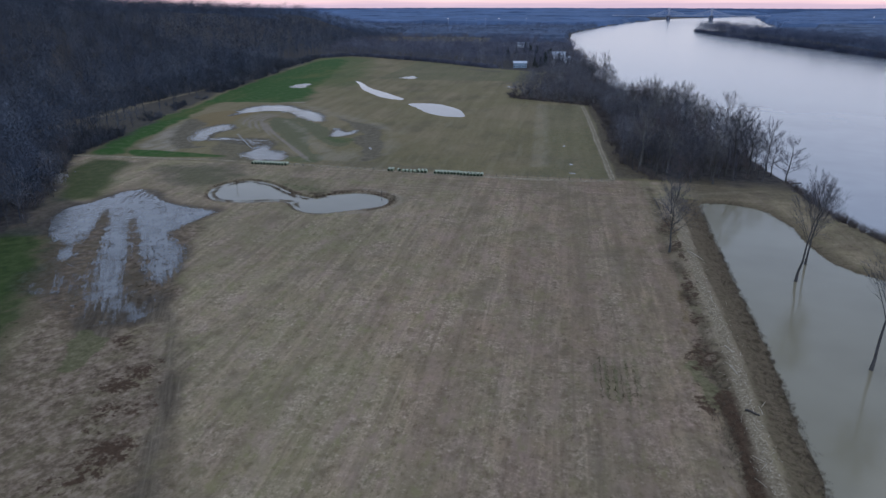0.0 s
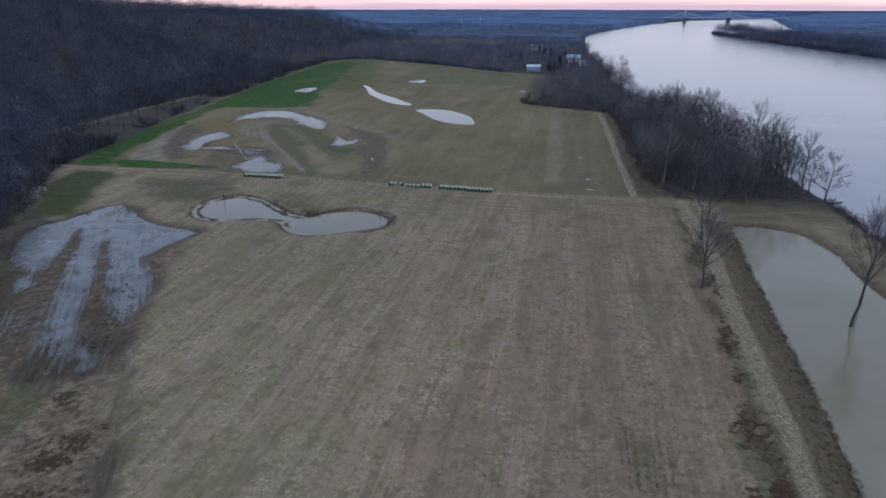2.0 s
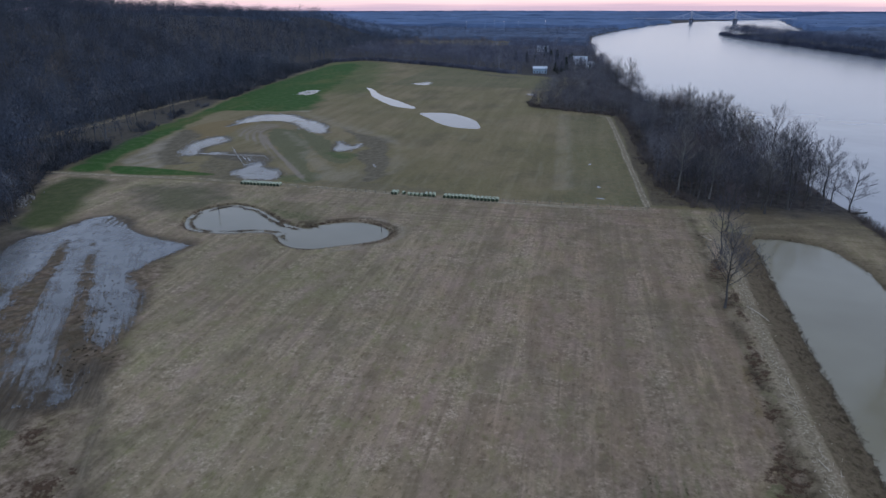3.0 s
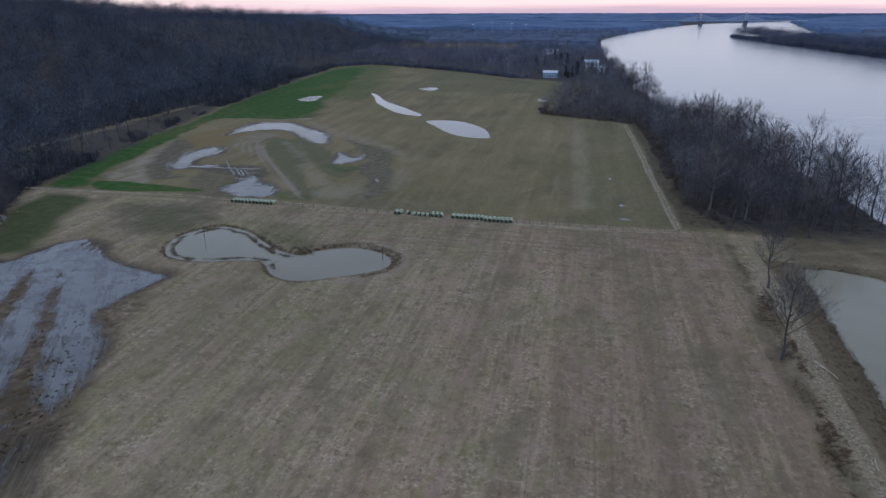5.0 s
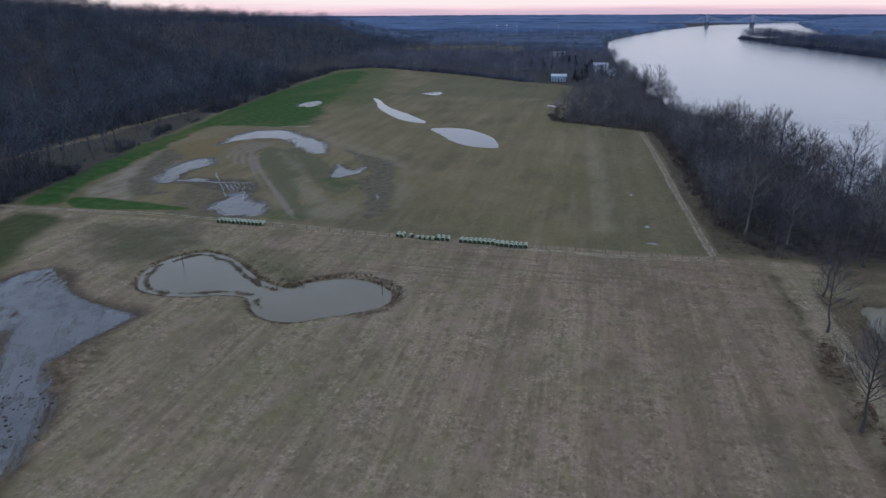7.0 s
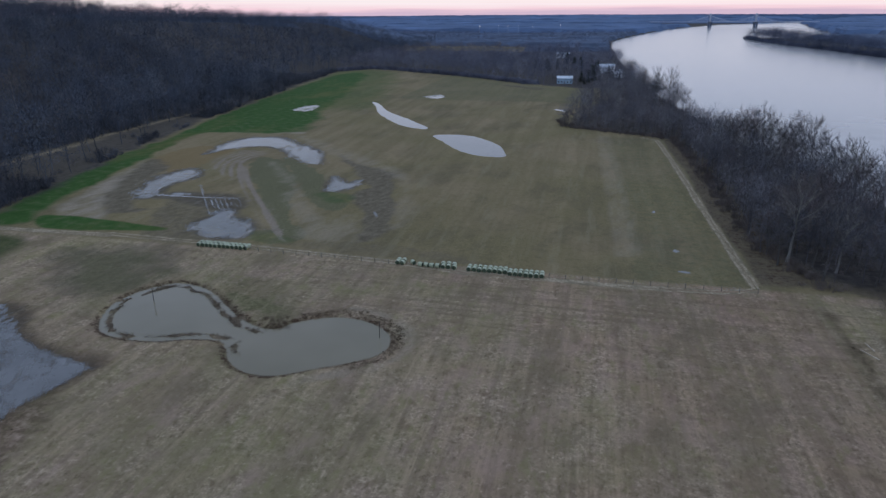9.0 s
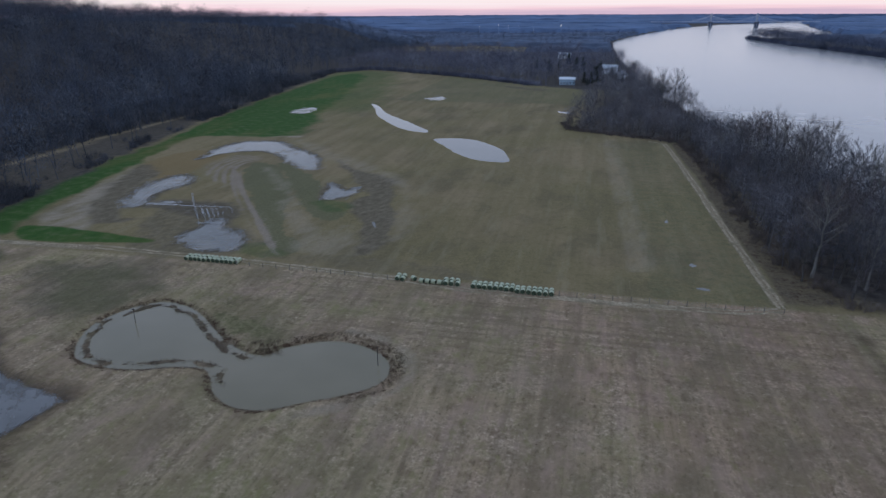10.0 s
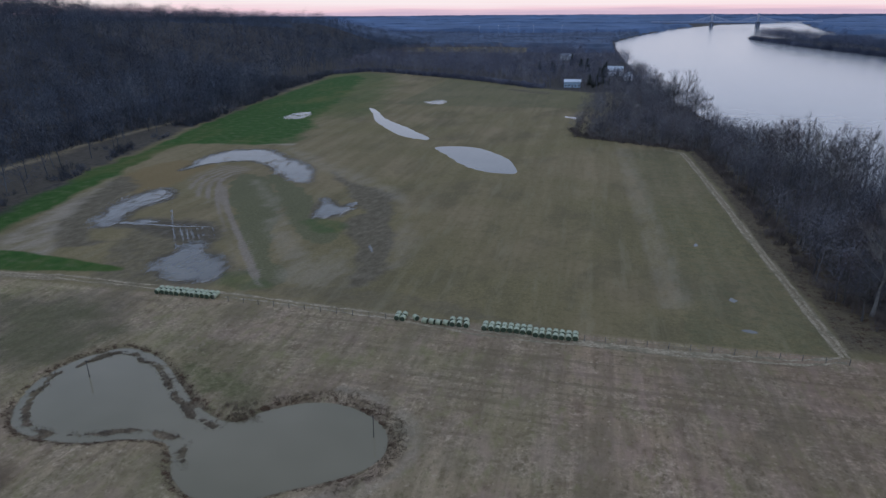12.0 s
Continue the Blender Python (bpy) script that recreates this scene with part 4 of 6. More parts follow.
def film_sheet():
    gx, gy = np.arange(-154, -78, 0.7), np.arange(98, 198, 0.7)
    fx, fy = (v.ravel() for v in np.meshgrid(gx, gy))
    soft = np.interp(fy, [112, 150, 178], [6.0, 3.5, 1.2])
    n1 = fnoise(fx / 5, fy / 7, 95)
    depth = np.maximum.reduce([step01(soft, -0.6 * soft, outside(fx, fy, p, 20.0) + 1.3 * n1) for p in FILM])
    depth = np.maximum(depth, 0.28 * step01(4, -4, outside(fx, fy, FAINT, 20.0) + 3 * n1))
    depth -= 0.8 * np.maximum(0, np.sin(2 * np.pi * (fx + 0.25 * fy) / 2.1)) * step01(181, 187, fy) * step01(-143, -139, fx)
    depth -= 0.35 * np.exp(-(off_line(fx, fy, [(-137, 172), (-124, 147), (-112, 124)]) / 2.2) ** 2) * step01(174, 160, fy)
    depth -= 0.45 * np.exp(-(off_line(fx, fy, [(-123, 161), (-108, 140), (-96, 121)]) / 1.8) ** 2)
    depth = 0.80 * depth
    rowed = np.interp(fy, [112, 135, 165], [1.7, 1.4, 0.6])
    nx = len(gx)
    i = (np.arange(len(gy) - 1)[:, None] * nx + np.arange(nx - 1)[None]).ravel()
    quads = np.stack([i, i + 1, i + nx + 1, i + nx], 1)
    inside_hollow = outside(fx, fy, MUD_PUDDLE, 20.0) < 2.5
    quads = quads[inside_hollow[quads].all(1) & (depth[quads].max(1) > 0.0)]
    me = bpy.data.meshes.new("puddle_water")
    me.from_pydata(np.stack([fx, fy, np.full(fx.shape, -0.08)], 1).tolist(), [], quads.tolist())
    at = me.attributes.new("film_depth", "FLOAT_COLOR", "POINT")
    at.data.foreach_set("color", np.stack([depth, rowed, 0 * depth, 0 * depth + 1], 1).astype(np.float32).ravel())
    bm = bmesh.new()
    bm.from_mesh(me)
    bmesh.ops.delete(bm, geom=[v for v in bm.verts if not v.link_faces], context="VERTS")
    bm.to_mesh(me)
    bm.free()
    me.materials.append(M_SILT)
    tagged(new("puddle_water", me), "broad shallow sheet of rainwater thinning out over a muddy field", "water", kind="structure")


film_sheet()

def rut_film(loop, full, soft, rowed, label):
    """A thin sheet of water lying between the ridges of a rutted hollow."""
    lo, hi = loop.min(0) - 5, loop.max(0) + 5
    gx, gy = np.arange(lo[0], hi[0], 0.8), np.arange(lo[1], hi[1], 0.8)
    fx, fy = (v.ravel() for v in np.meshgrid(gx, gy))
    d = outside(fx, fy, loop, 20.0)
    depth = full * step01(soft * 0.75, -soft * 0.8, d + 1.6 * fnoise(fx / 4, fy / 6, 96))
    nx = len(gx)
    i = (np.arange(len(gy) - 1)[:, None] * nx + np.arange(nx - 1)[None]).ravel()
    quads = np.stack([i, i + 1, i + nx + 1, i + nx], 1)
    quads = quads[(d[quads] < 4.5).all(1) & (depth[quads].max(1) > 0.01)]
    used, flat = np.unique(quads, return_inverse=True)
    me = bpy.data.meshes.new("puddle_water")
    me.from_pydata(np.stack([fx, fy, np.maximum(-0.058, land(fx, fy) + 0.03 * (d > -1.0))], 1)[used].tolist(), [], flat.reshape(-1, 4).tolist())
    at = me.attributes.new("film_depth", "FLOAT_COLOR", "POINT")
    at.data.foreach_set("color", np.stack([depth, 0 * depth + rowed, 0 * depth, 0 * depth + 1], 1)[used].astype(np.float32).ravel())
    me.materials.append(M_RUT_WATER)
    tagged(new("puddle_water", me), label, "water", kind="structure")


def drain_film():
    """Water in the cross drain and in the wheel ruts that run from it to the low puddle."""
    gx, gy = np.arange(-168, -127, 0.35), np.arange(260, 298, 0.35)
    fx, fy = (v.ravel() for v in np.meshgrid(gx, gy))
    n1, n2 = fnoise(fx / 3, fy / 3, 101), fnoise(fx / 0.9, fy / 0.9, 104)
    d = off_line(fx, fy, [(-164.4, 279.3), (-155.3, 279.5), (-145.6, 279.3), (-134.6, 281)])
    depth = 0.95 * step01(0.8 + 1.0 * step01(-150, -158, fx), 0.1, d + 0.5 * n1 + 0.3 * n2)
    depth = np.maximum(depth, 0.58 * step01(0.5, 0.1, off_line(fx, fy, [(-156.9, 294.1), (-146.6, 279.6), (-133.9, 262.4)]) + 0.3 * n2 + 0.35 * n1))
    for k in range(7):
        a, b = (-145.3 + 1.45 * k, 281 + 0.5 * k), (-132.8 + 0.58 * k, 264.5 + 1.55 * k)
        depth = np.maximum(depth, (0.66 - 0.04 * k) * step01(0.42, 0.05, off_line(fx, fy, [a, b]) + 0.35 * n1 + 0.3 * n2))
    depth = np.maximum(depth, 0.7 * step01(2.2, -0.5, np.hypot((fx + 158) / 2.2, fy - 281.5) - 1.2 + 1.6 * n1))
    nx = len(gx)
    i = (np.arange(len(gy) - 1)[:, None] * nx + np.arange(nx - 1)[None]).ravel()
    quads = np.stack([i, i + 1, i + nx + 1, i + nx], 1)
    quads = quads[depth[quads].max(1) > 0.02]
    used, flat = np.unique(quads, return_inverse=True)
    level = land(fx[used], fy[used]) + 0.03
    me = bpy.data.meshes.new("puddle_water")
    me.from_pydata(np.stack([fx[used], fy[used], level], 1).tolist(), [], flat.reshape(-1, 4).tolist())
    at = me.attributes.new("film_depth", "FLOAT_COLOR", "POINT")
    at.data.foreach_set("color", np.stack([depth * 1.1, 0 * depth + 0.1, 0 * depth, 0 * depth + 1], 1)[used].astype(np.float32).ravel())
    me.materials.append(M_RUT_WATER)
    tagged(new("puddle_water", me), "rainwater standing in a field drain and wheel ruts", "water", kind="structure")


drain_film()
FILMS = {"slant": (0.80, 5.0, 1.5), "low": (0.9, 4.0, 1.1), "arc": (0.95, 5.0, 1.2), "hook": (0.9, 3.5, 1.3), "green": (0.9, 3.0, 1.3), "scrap": (0.9, 3.0, 1.3)}
for i, (k, loop) in enumerate(PUDDLES.items()):
    if k == "ruts":
        continue
    if k in FILMS:
        rut_film(loop, *FILMS[k], "thin rainwater lying between ruts in a field hollow")
        continue
    pool("puddle_water", loop, -0.055 - 0.005 * (i % 3), M_PUDDLE, "shallow puddle of rainwater lying in a field hollow", 0.7)
pool("flood_water", FLOOD, -0.7, M_FLOOD, "silty floodwater standing round bare trees beside a bank", 2.0)
RY = np.unique(np.concatenate([np.array(LEFT_BANK_Y), np.array(RIGHT_BANK_Y), np.arange(0, 3000, 100)])).astype(float)
left, right = np.interp(RY, LEFT_BANK_Y, LEFT_BANK_X) - 7, np.interp(RY, RIGHT_BANK_Y, RIGHT_BANK_X) + 7
cols = np.linspace(0, 1, 9)
co = np.stack([(left[:, None] * (1 - cols) + right[:, None] * cols), np.repeat(RY[:, None], 9, 1), np.full((len(RY), 9), LEVEL)], 2).reshape(-1, 3)
river_mesh = sheet("river", co, 9, len(RY))
river_mesh.materials.append(M_RIVER)
tagged(new("river_water", river_mesh), "wide calm silty river reflecting a pink dusk sky", "river", kind="structure")


# ---- wheel tracks ----
def wheel_track(line, aside, wide, material, label, ragged=0.5):
    """One worn wheel line, lying on the ground along the line given."""
    p = np.array(line, float)
    along = np.concatenate([[0], np.cumsum(np.linalg.norm(np.diff(p, axis=0), axis=1))])
    t = np.arange(0, along[-1], 0.45)
    cx, cy = np.interp(t, along, p[:, 0]), np.interp(t, along, p[:, 1])
    tx, ty = np.gradient(cx), np.gradient(cy)
    ln = np.hypot(tx, ty)
    nxx, nyy = -ty / ln, tx / ln
    k = int(abs(aside) * 10) + int(wide * 10)
    drift = aside + 0.35 * fnoise(t / 9, t * 0 + k, 110)
    wl_, wr_ = (wide * np.clip(0.5 + ragged * fnoise(t / 1.3, t * 0 + k + q, 112), 0.06, 1) for q in (0, 5))
    rowsl = []
    for f in (-1.0, 0.0, 1.0):
        off = drift + np.where(f < 0, -wl_, np.where(f > 0, wr_, 0))
        qx, qy = cx + nxx * off, cy + nyy * off
        rowsl.append(np.stack([qx, qy, land(qx, qy) + 0.035], 1))
    co = np.stack(rowsl, 0).reshape(-1, 3)
    me = sheet("field_track", co, len(t), 3)
    me.materials.append(material)
    tagged(new("field_track", me), label, "track", kind="structure")


def track_material():
    s = Shader("worn_track", 0.9)
    c = s.ramp(s.noise(1.6, 6, 0.7), (0.3, (0.19, 0.145, 0.092)), (0.5, (0.30, 0.237, 0.155)), (0.7, (0.44, 0.36, 0.25)))
    c = s.mix(s.ramp(s.noise(0.25, 4, 0.65), (0.46, 0.0), (0.62, 0.7)), c, (0.135, 0.115, 0.070))
    s.bump(s.noise(3.0, 4), 0.4, 0.05)
    return s.done(c)


M_TRACK = track_material()
FIELD_TRACK = [(-222, 236.2), (-195, 236.8), (-165.6, 237.8), (-150.4, 238.9), (-123.8, 238.6), (-104.7, 237.8), (-83.7, 236.3), (-64.3, 234.8), (-46, 231.6), (-27.5, 231.6), (-14.1, 231.3), (-1.2, 231.6), (12, 232.5), (20, 235)]
for aside, wide in ((-0.85, 0.6), (0.85, 0.75)):
    wheel_track(FIELD_TRACK, aside, wide, M_TRACK, "pale worn wheel line of a farm track between fields", 0.75)
wheel_track([(-222, 236.2), (-195, 236.8), (-168, 237.7)], 0.0, 1.3, M_TRACK, "pale gravel lane leaving the wood towards the fields")
wheel_track([(-30, 231.8), (-14.1, 231.4), (-1.2, 231.7)], 0.2, 1.1, M_TRACK, "pale bare patch of a farm track beside a fence", 0.8)
for aside, wide in ((-0.6, 0.6), (0.8, 0.7)):
    wheel_track([(20.3, 236), (17.6, 303.3), (16.4, 344.7), (14.4, 396.8), (13, 418), (6, 424)], aside, wide, M_TRACK, "pale wheel line of a track along a riverside wood", 0.3)


# ---- trees ----
def raw_mesh(name, co, tris, material, smooth=False):
    me = bpy.data.meshes.new(name)
    co, tris = np.asarray(co, np.float32), np.asarray(tris, np.int32)
    me.vertices.add(len(co))
    me.vertices.foreach_set("co", co.ravel())
    me.loops.add(tris.size)
    me.loops.foreach_set("vertex_index", tris.ravel())
    me.polygons.add(len(tris))
    me.polygons.foreach_set("loop_start", np.arange(0, tris.size, 3, dtype=np.int32))
    if smooth:
        me.polygons.foreach_set("use_smooth", np.ones(len(tris), bool))
    me.update(calc_edges=True)
    me.materials.append(material)
    return me


def part(name, me, parent, label=""):
    ob = new(name, me)
    ob.parent = parent
    if label:
        ob["label"] = label
    return ob


def rods(segs, sides):
    """Tapered prisms: segs are rows of start, end, start radius, end radius."""
    s = np.array(segs, float)
    a, b, ra, rb = s[:, 0:3], s[:, 3:6], s[:, 6], s[:, 7]
    d = b - a
    d /= np.maximum(np.linalg.norm(d, axis=1, keepdims=True), 1e-6)
    ref = np.where(np.abs(d[:, 2:3]) < 0.9, [[0, 0, 1.0]], [[1.0, 0, 0]])
    u = np.cross(d, ref)
    u /= np.linalg.norm(u, axis=1, keepdims=True)
    v = np.cross(d, u)
    ang = 2 * np.pi * np.arange(sides) / sides
    ring = u[:, None] * np.cos(ang)[None, :, None] + v[:, None] * np.sin(ang)[None, :, None]
    lo, hi = a[:, None] + ring * ra[:, None, None], b[:, None] + ring * rb[:, None, None]
    co = np.concatenate([lo, hi], 1).reshape(-1, 3)
    base = (np.arange(len(s)) * 2 * sides)[:, None]
    i, j = np.arange(sides), (np.arange(sides) + 1) % sides
    quad = np.concatenate([np.stack([i, j, j + sides], 1), np.stack([i, j + sides, i + sides], 1)], 0)
    return co, (base[:, :, None] + quad[None]).reshape(-1, 3)


def slivers(segs, mid=None):
    """Twigs: one thin triangle each; round a crown's middle they lie along its dome."""
    s = np.array(segs, float)
    a, b, r = s[:, 0:3], s[:, 3:6], s[:, 6:7]
    d = b - a
    d /= np.maximum(np.linalg.norm(d, axis=1, keepdims=True), 1e-6)
    ref = np.random.default_rng(len(s)).normal(size=d.shape)
    if mid is not None:
        out = a - mid
        ref = ref * 0.28 + out / np.maximum(np.linalg.norm(out, axis=1, keepdims=True), 1e-6) + (0, 0, 0.25)
    side = np.cross(d, ref)
    side /= np.maximum(np.linalg.norm(side, axis=1, keepdims=True), 1e-6)
    co = np.stack([a - side * r, a + side * r, b], 1).reshape(-1, 3)
    return co, np.arange(len(co)).reshape(-1, 3)


def join(*meshes):
    co, tris, n = [], [], 0
    for c, t in meshes:
        co.append(c)
        tris.append(t + n)
        n += len(c)
    return np.concatenate(co), np.concatenate(tris)


def arc(a, b, c, n):
    """Points along a bent line from a to c, drawn towards b."""
    t = np.linspace(0, 1, n + 1)[:, None]
    return (1 - t) ** 2 * a + 2 * t * (1 - t) * b + t ** 2 * c


def grow(seed, height, spread, clear, limbs, boughs, twigs, lean=0.0, thick=0.022, fan=0.05):
    """Segments of a bare tree whose limbs reach for a domed crown: trunk, limbs, boughs and twigs."""
    rng = np.random.default_rng(seed)
    trunk, limb, twig = [], [], []
    r0 = height * thick
    n = 6
    top = height * 0.72
    off = np.array([lean, lean * 0.4, 0.0])
    pts = [np.zeros(3)]
    for i in range(n):
        pts.append(pts[-1] + np.array([0, 0, top / n]) + rng.normal(size=3) * (height * 0.010, height * 0.010, 0) + off * top / n)
    rad = [r0 * (1 - 0.85 * (i / n) ** 0.9) + 0.02 for i in range(n + 1)]
    for i in range(n):
        trunk.append((*pts[i], *pts[i + 1], rad[i] * (1.3 if i == 0 else 1), rad[i + 1]))
    low = height * (clear + 0.12)
    mid = np.array([*(off * height * 0.7)[:2], low])
    reach = np.array([spread, spread, height - low])

    def rim(az, el):
        u = np.array([math.cos(az) * math.cos(el), math.sin(az) * math.cos(el), math.sin(el)])
        return u, mid + u * reach * (1 + 0.10 * math.sin(3 * az + seed))

    for k in range(limbs):
        f = (k + 0.5) / limbs
        az, el = k * 2.4 + rng.uniform(-0.3, 0.3), math.asin(min(0.99, fan + (1 - fan) * f)) * rng.uniform(0.85, 1.05)
        u, goal = rim(az, el)
        goal = mid + (goal - mid) * rng.uniform(0.85, 1.05)
        h = clear + (0.95 - clear) * f * 0.75 + rng.uniform(-0.03, 0.03)
        q = min(max(int(h / 0.72 * n), 0), n - 1)
        start = pts[q] + (pts[q + 1] - pts[q]) * min(max(h / 0.72 * n - q, 0), 1)
        bend = start * 0.45 + goal * 0.55 + np.array([0, 0, -0.10 * height * (1 - f)]) * 0.2 + rng.normal(size=3) * spread * 0.06
        path = arc(start, bend, goal, 4)
        r = rad[q] * rng.uniform(0.35, 0.5)
        for i in range(4):
            limb.append((*path[i], *path[i + 1], r * (1 - i / 4 * 0.88), r * (1 - (i + 1) / 4 * 0.88)))
        length = np.linalg.norm(goal - start)
        for b in range(boughs):
            g = 0.2 + 0.79 * (b + rng.random()) / boughs
            q2 = min(int(g * 4), 3)
            s0 = path[q2] + (path[q2 + 1] - path[q2]) * (g * 4 - q2)
            way = path[q2 + 1] - path[q2]
            way = way / np.linalg.norm(way)
            side = np.cross(way, rng.normal(size=3))
            side /= np.linalg.norm(side)
            out = s0 - mid
            out = out / max(np.linalg.norm(out), 1e-6)
            d = way * 0.7 + side * 0.6 + out * 0.3 + np.array([0, 0, 0.2])
            d /= np.linalg.norm(d)
            bl = length * rng.uniform(0.26, 0.5) * (1.2 - 0.45 * g)
            m0 = s0 + d * bl * 0.55
            d2 = d * 0.8 + out * 0.4 + np.array([0, 0, 0.2]) + rng.normal(size=3) * 0.15
            d2 /= np.linalg.norm(d2)
            end = m0 + d2 * bl * 0.55
            rb = r * 0.2 + 0.008
            twig.append((*s0, *m0, rb * 1.3, 0.0))
            twig.append((*m0, *end, rb * 0.8, 0.0))
            for w in range(twigs):
                hh = rng.random() ** 0.8
                t0 = s0 + (m0 - s0) * 2 * hh if hh < 0.5 else m0 + (end - m0) * (2 * hh - 1)
                dirn = d2 * 0.7 + rng.normal(size=3) * 0.62 + np.array([0, 0, 0.08])
                dirn /= np.linalg.norm(dirn)
                twig.append((*t0, *(t0 + dirn * bl * rng.uniform(0.25, 0.62)), 0.027, 0.0))
    return trunk, limb, twig


def bare_tree(seed, height, spread, clear=0.3, limbs=10, boughs=7, twigs=9, lean=0.0, bark=None, twig_mat=None, thick=0.015, label="tall bare deciduous tree with a grey trunk and fine twigs", twig_r=1.0, fan=0.05):
    trunk, limb, twig = grow(seed, height, spread, clear, limbs, boughs, twigs, lean, thick, fan)
    twig = [(*t[:6], t[6] * twig_r, 0) for t in twig]
    middle = np.array([lean * height * 0.7, lean * height * 0.28, height * (clear + 0.12)])
    tree = tagged(new("bare_tree"), label, "tree")
    part("trunk", raw_mesh("trunk", *join(rods(trunk, 7), rods(limb, 4)), bark or M_BARK, True), tree)
    part("crown", raw_mesh("crown", *slivers(twig, middle), twig_mat or M_TWIG), tree)
    return tree


def ground_z(px, py):
    return float(land(np.array([px], float), np.array([py], float))[0])


rng = np.random.default_rng(11)
# lone trees at the field's edge and in the flood water
lone = bare_tree(1, 18.5, 5.4, 0.27, 26, 15, 12, 0.01, thick=0.014, twig_r=0.65, label="lone bare tree standing at the stubble field's edge", fan=0.42)
lone.matrix_basis = pose(29.9, 163.2, ground_z(29.9, 163.2) - 0.1)
t = bare_tree(2, 17, 4.6, 0.25, 16, 12, 11, -0.02, thick=0.012, twig_r=0.7, label="slim bare tree on the weedy flood bank", fan=0.2)
t.matrix_basis = pose(35.0, 196.3, ground_z(35, 196.3) - 0.1)
t = bare_tree(3, 15, 4.2, 0.25, 16, 12, 11, 0.03, thick=0.012, twig_r=0.7, label="slim bare tree on the weedy flood bank", fan=0.2)
t.matrix_basis = pose(39.5, 214.8, ground_z(39.5, 214.8) - 0.1)
t = bare_tree(4, 26, 5.0, 0.36, 20, 15, 12, 0.09, thick=0.012, twig_r=0.7, label="leaning bare tree standing in floodwater", fan=0.5)
t.matrix_basis = pose(56.7, 150.8, -1.6)
t = bare_tree(5, 24, 4.2, 0.38, 16, 14, 12, 0.05, thick=0.011, twig_r=0.7, label="slender bare tree standing in floodwater", fan=0.5)
t.matrix_basis = pose(62.6, 162.8, -1.6)
t = bare_tree(6, 25, 4.8, 0.38, 20, 14, 12, 0.05, thick=0.012, twig_r=0.7, label="slender bare tree standing in floodwater", fan=0.45)
t.matrix_basis = pose(57.1, 111.0, -1.6)

# riverside wood and the wood's edge: one tree of each form, then copies
forms = [
    bare_tree(20, 24, 7.0, 0.2, 17, 13, 11),
    bare_tree(21, 26, 6.5, 0.28, 17, 13, 11, fan=0.2),
    bare_tree(22, 20, 6.5, 0.15, 17, 13, 11),
    bare_tree(23, 27, 6.0, 0.32, 17, 13, 11, 0.04, fan=0.25),
    bare_tree(24, 24, 6.5, 0.28, 16, 13, 11, bark=M_PALE_BARK, twig_mat=M_PALE_TWIG, label="tall bare tree with pale mottled bark in the riverside wood", fan=0.2),
    bare_tree(25, 13, 5.5, 0.10, 16, 13, 11, label="low spreading bare tree in the riverside wood"),
]
for f in forms:
    f["group"] = "riverside trees"
spots = []


def scatter(count, inside_fn, box, gap, tries=40):
    got = []
    for _ in range(count * tries):
        if len(got) >= count:
            break
        px, py = rng.uniform(box[0], box[1]), rng.uniform(box[2], box[3])
        if inside_fn(px, py) and all((px - a) ** 2 + (py - b) ** 2 > gap * gap for a, b in spots + got):
            got.append((px, py))
    spots.extend(got)
    return got


def belt(px, py):
    west = np.interp(py, [232, 262, 395, 420, 428, 437, 447, 460, 560, 640], [34, 26, 23, 21, 5, -10, -34, -36, -28, -10])
    east = np.interp(py, LEFT_BANK_Y, LEFT_BANK_X) - 1
    south = np.interp(px, [33, 48, 62, 80], [236, 232, 237, 246])
    return west < px < east and py > south


def bank_height(px, py):
    """How tall the wood stands along the river, one being about 22 m; away from the water it varies less."""
    tall = np.interp(py, [300, 385, 405, 430, 485, 505, 535, 580, 615, 640, 700, 760, 900], [1.0, 1.0, 0.82, 0.56, 0.46, 0.6, 0.88, 1.05, 0.85, 0.6, 0.7, 0.9, 0.9])
    back = step01(14, 34, np.interp(py, LEFT_BANK_Y, LEFT_BANK_X) - px)
    return tall * (1 - back) + np.minimum(0.8, tall + 0.2) * back


bank_row = scatter(22, lambda px, py: belt(px, py) and np.interp(py, LEFT_BANK_Y, LEFT_BANK_X) - px < 20, (0, 50, 505, 740), 5.5)
riverside = scatter(75, belt, (26, 84, 230, 310), 4.1) + scatter(118, belt, (-36, 84, 305, 455), 4.6)
edge_wood = scatter(26, lambda px, py: not (px > -270 and 290 < py < 430 and rng.random() < 0.8) and -34 < px - np.interp(py, WOOD_Y, WOOD_X) < -1 and not -270 < px < -255, (-290, -150, 120, 480), 5.0)
near_left = scatter(44, lambda px, py: -24 < px - np.interp(py, WOOD_Y, WOOD_X) < 3.5, (-222, -146, 136, 232), 2.8)
placed = 0
for px, py in riverside + edge_wood + near_left + bank_row:
    f = forms[int(rng.choice(6, p=[0.23, 0.21, 0.18, 0.17, 0.05, 0.16]))]
    size = rng.uniform(0.62, 1.0) * np.interp(px, [24, 45], [0.75, 1.0]) * bank_height(px, py)
    if py > 500 and px > -60:
        size = rng.uniform(0.8, 1.05) * bank_height(px, py)
    if px < -100:
        size *= 0.75 if py > 236 else 0.9
    m = pose(px, py, ground_z(px, py) - 0.15, 0, 0, rng.uniform(0, 360))
    if placed < 6 and f.location.length < 0.1 and f.matrix_basis == Matrix.Identity(4):
        f.matrix_basis = m
        placed += 1
    else:
        c = copy_thing(f, m)
        c.scale = (size, size, size)
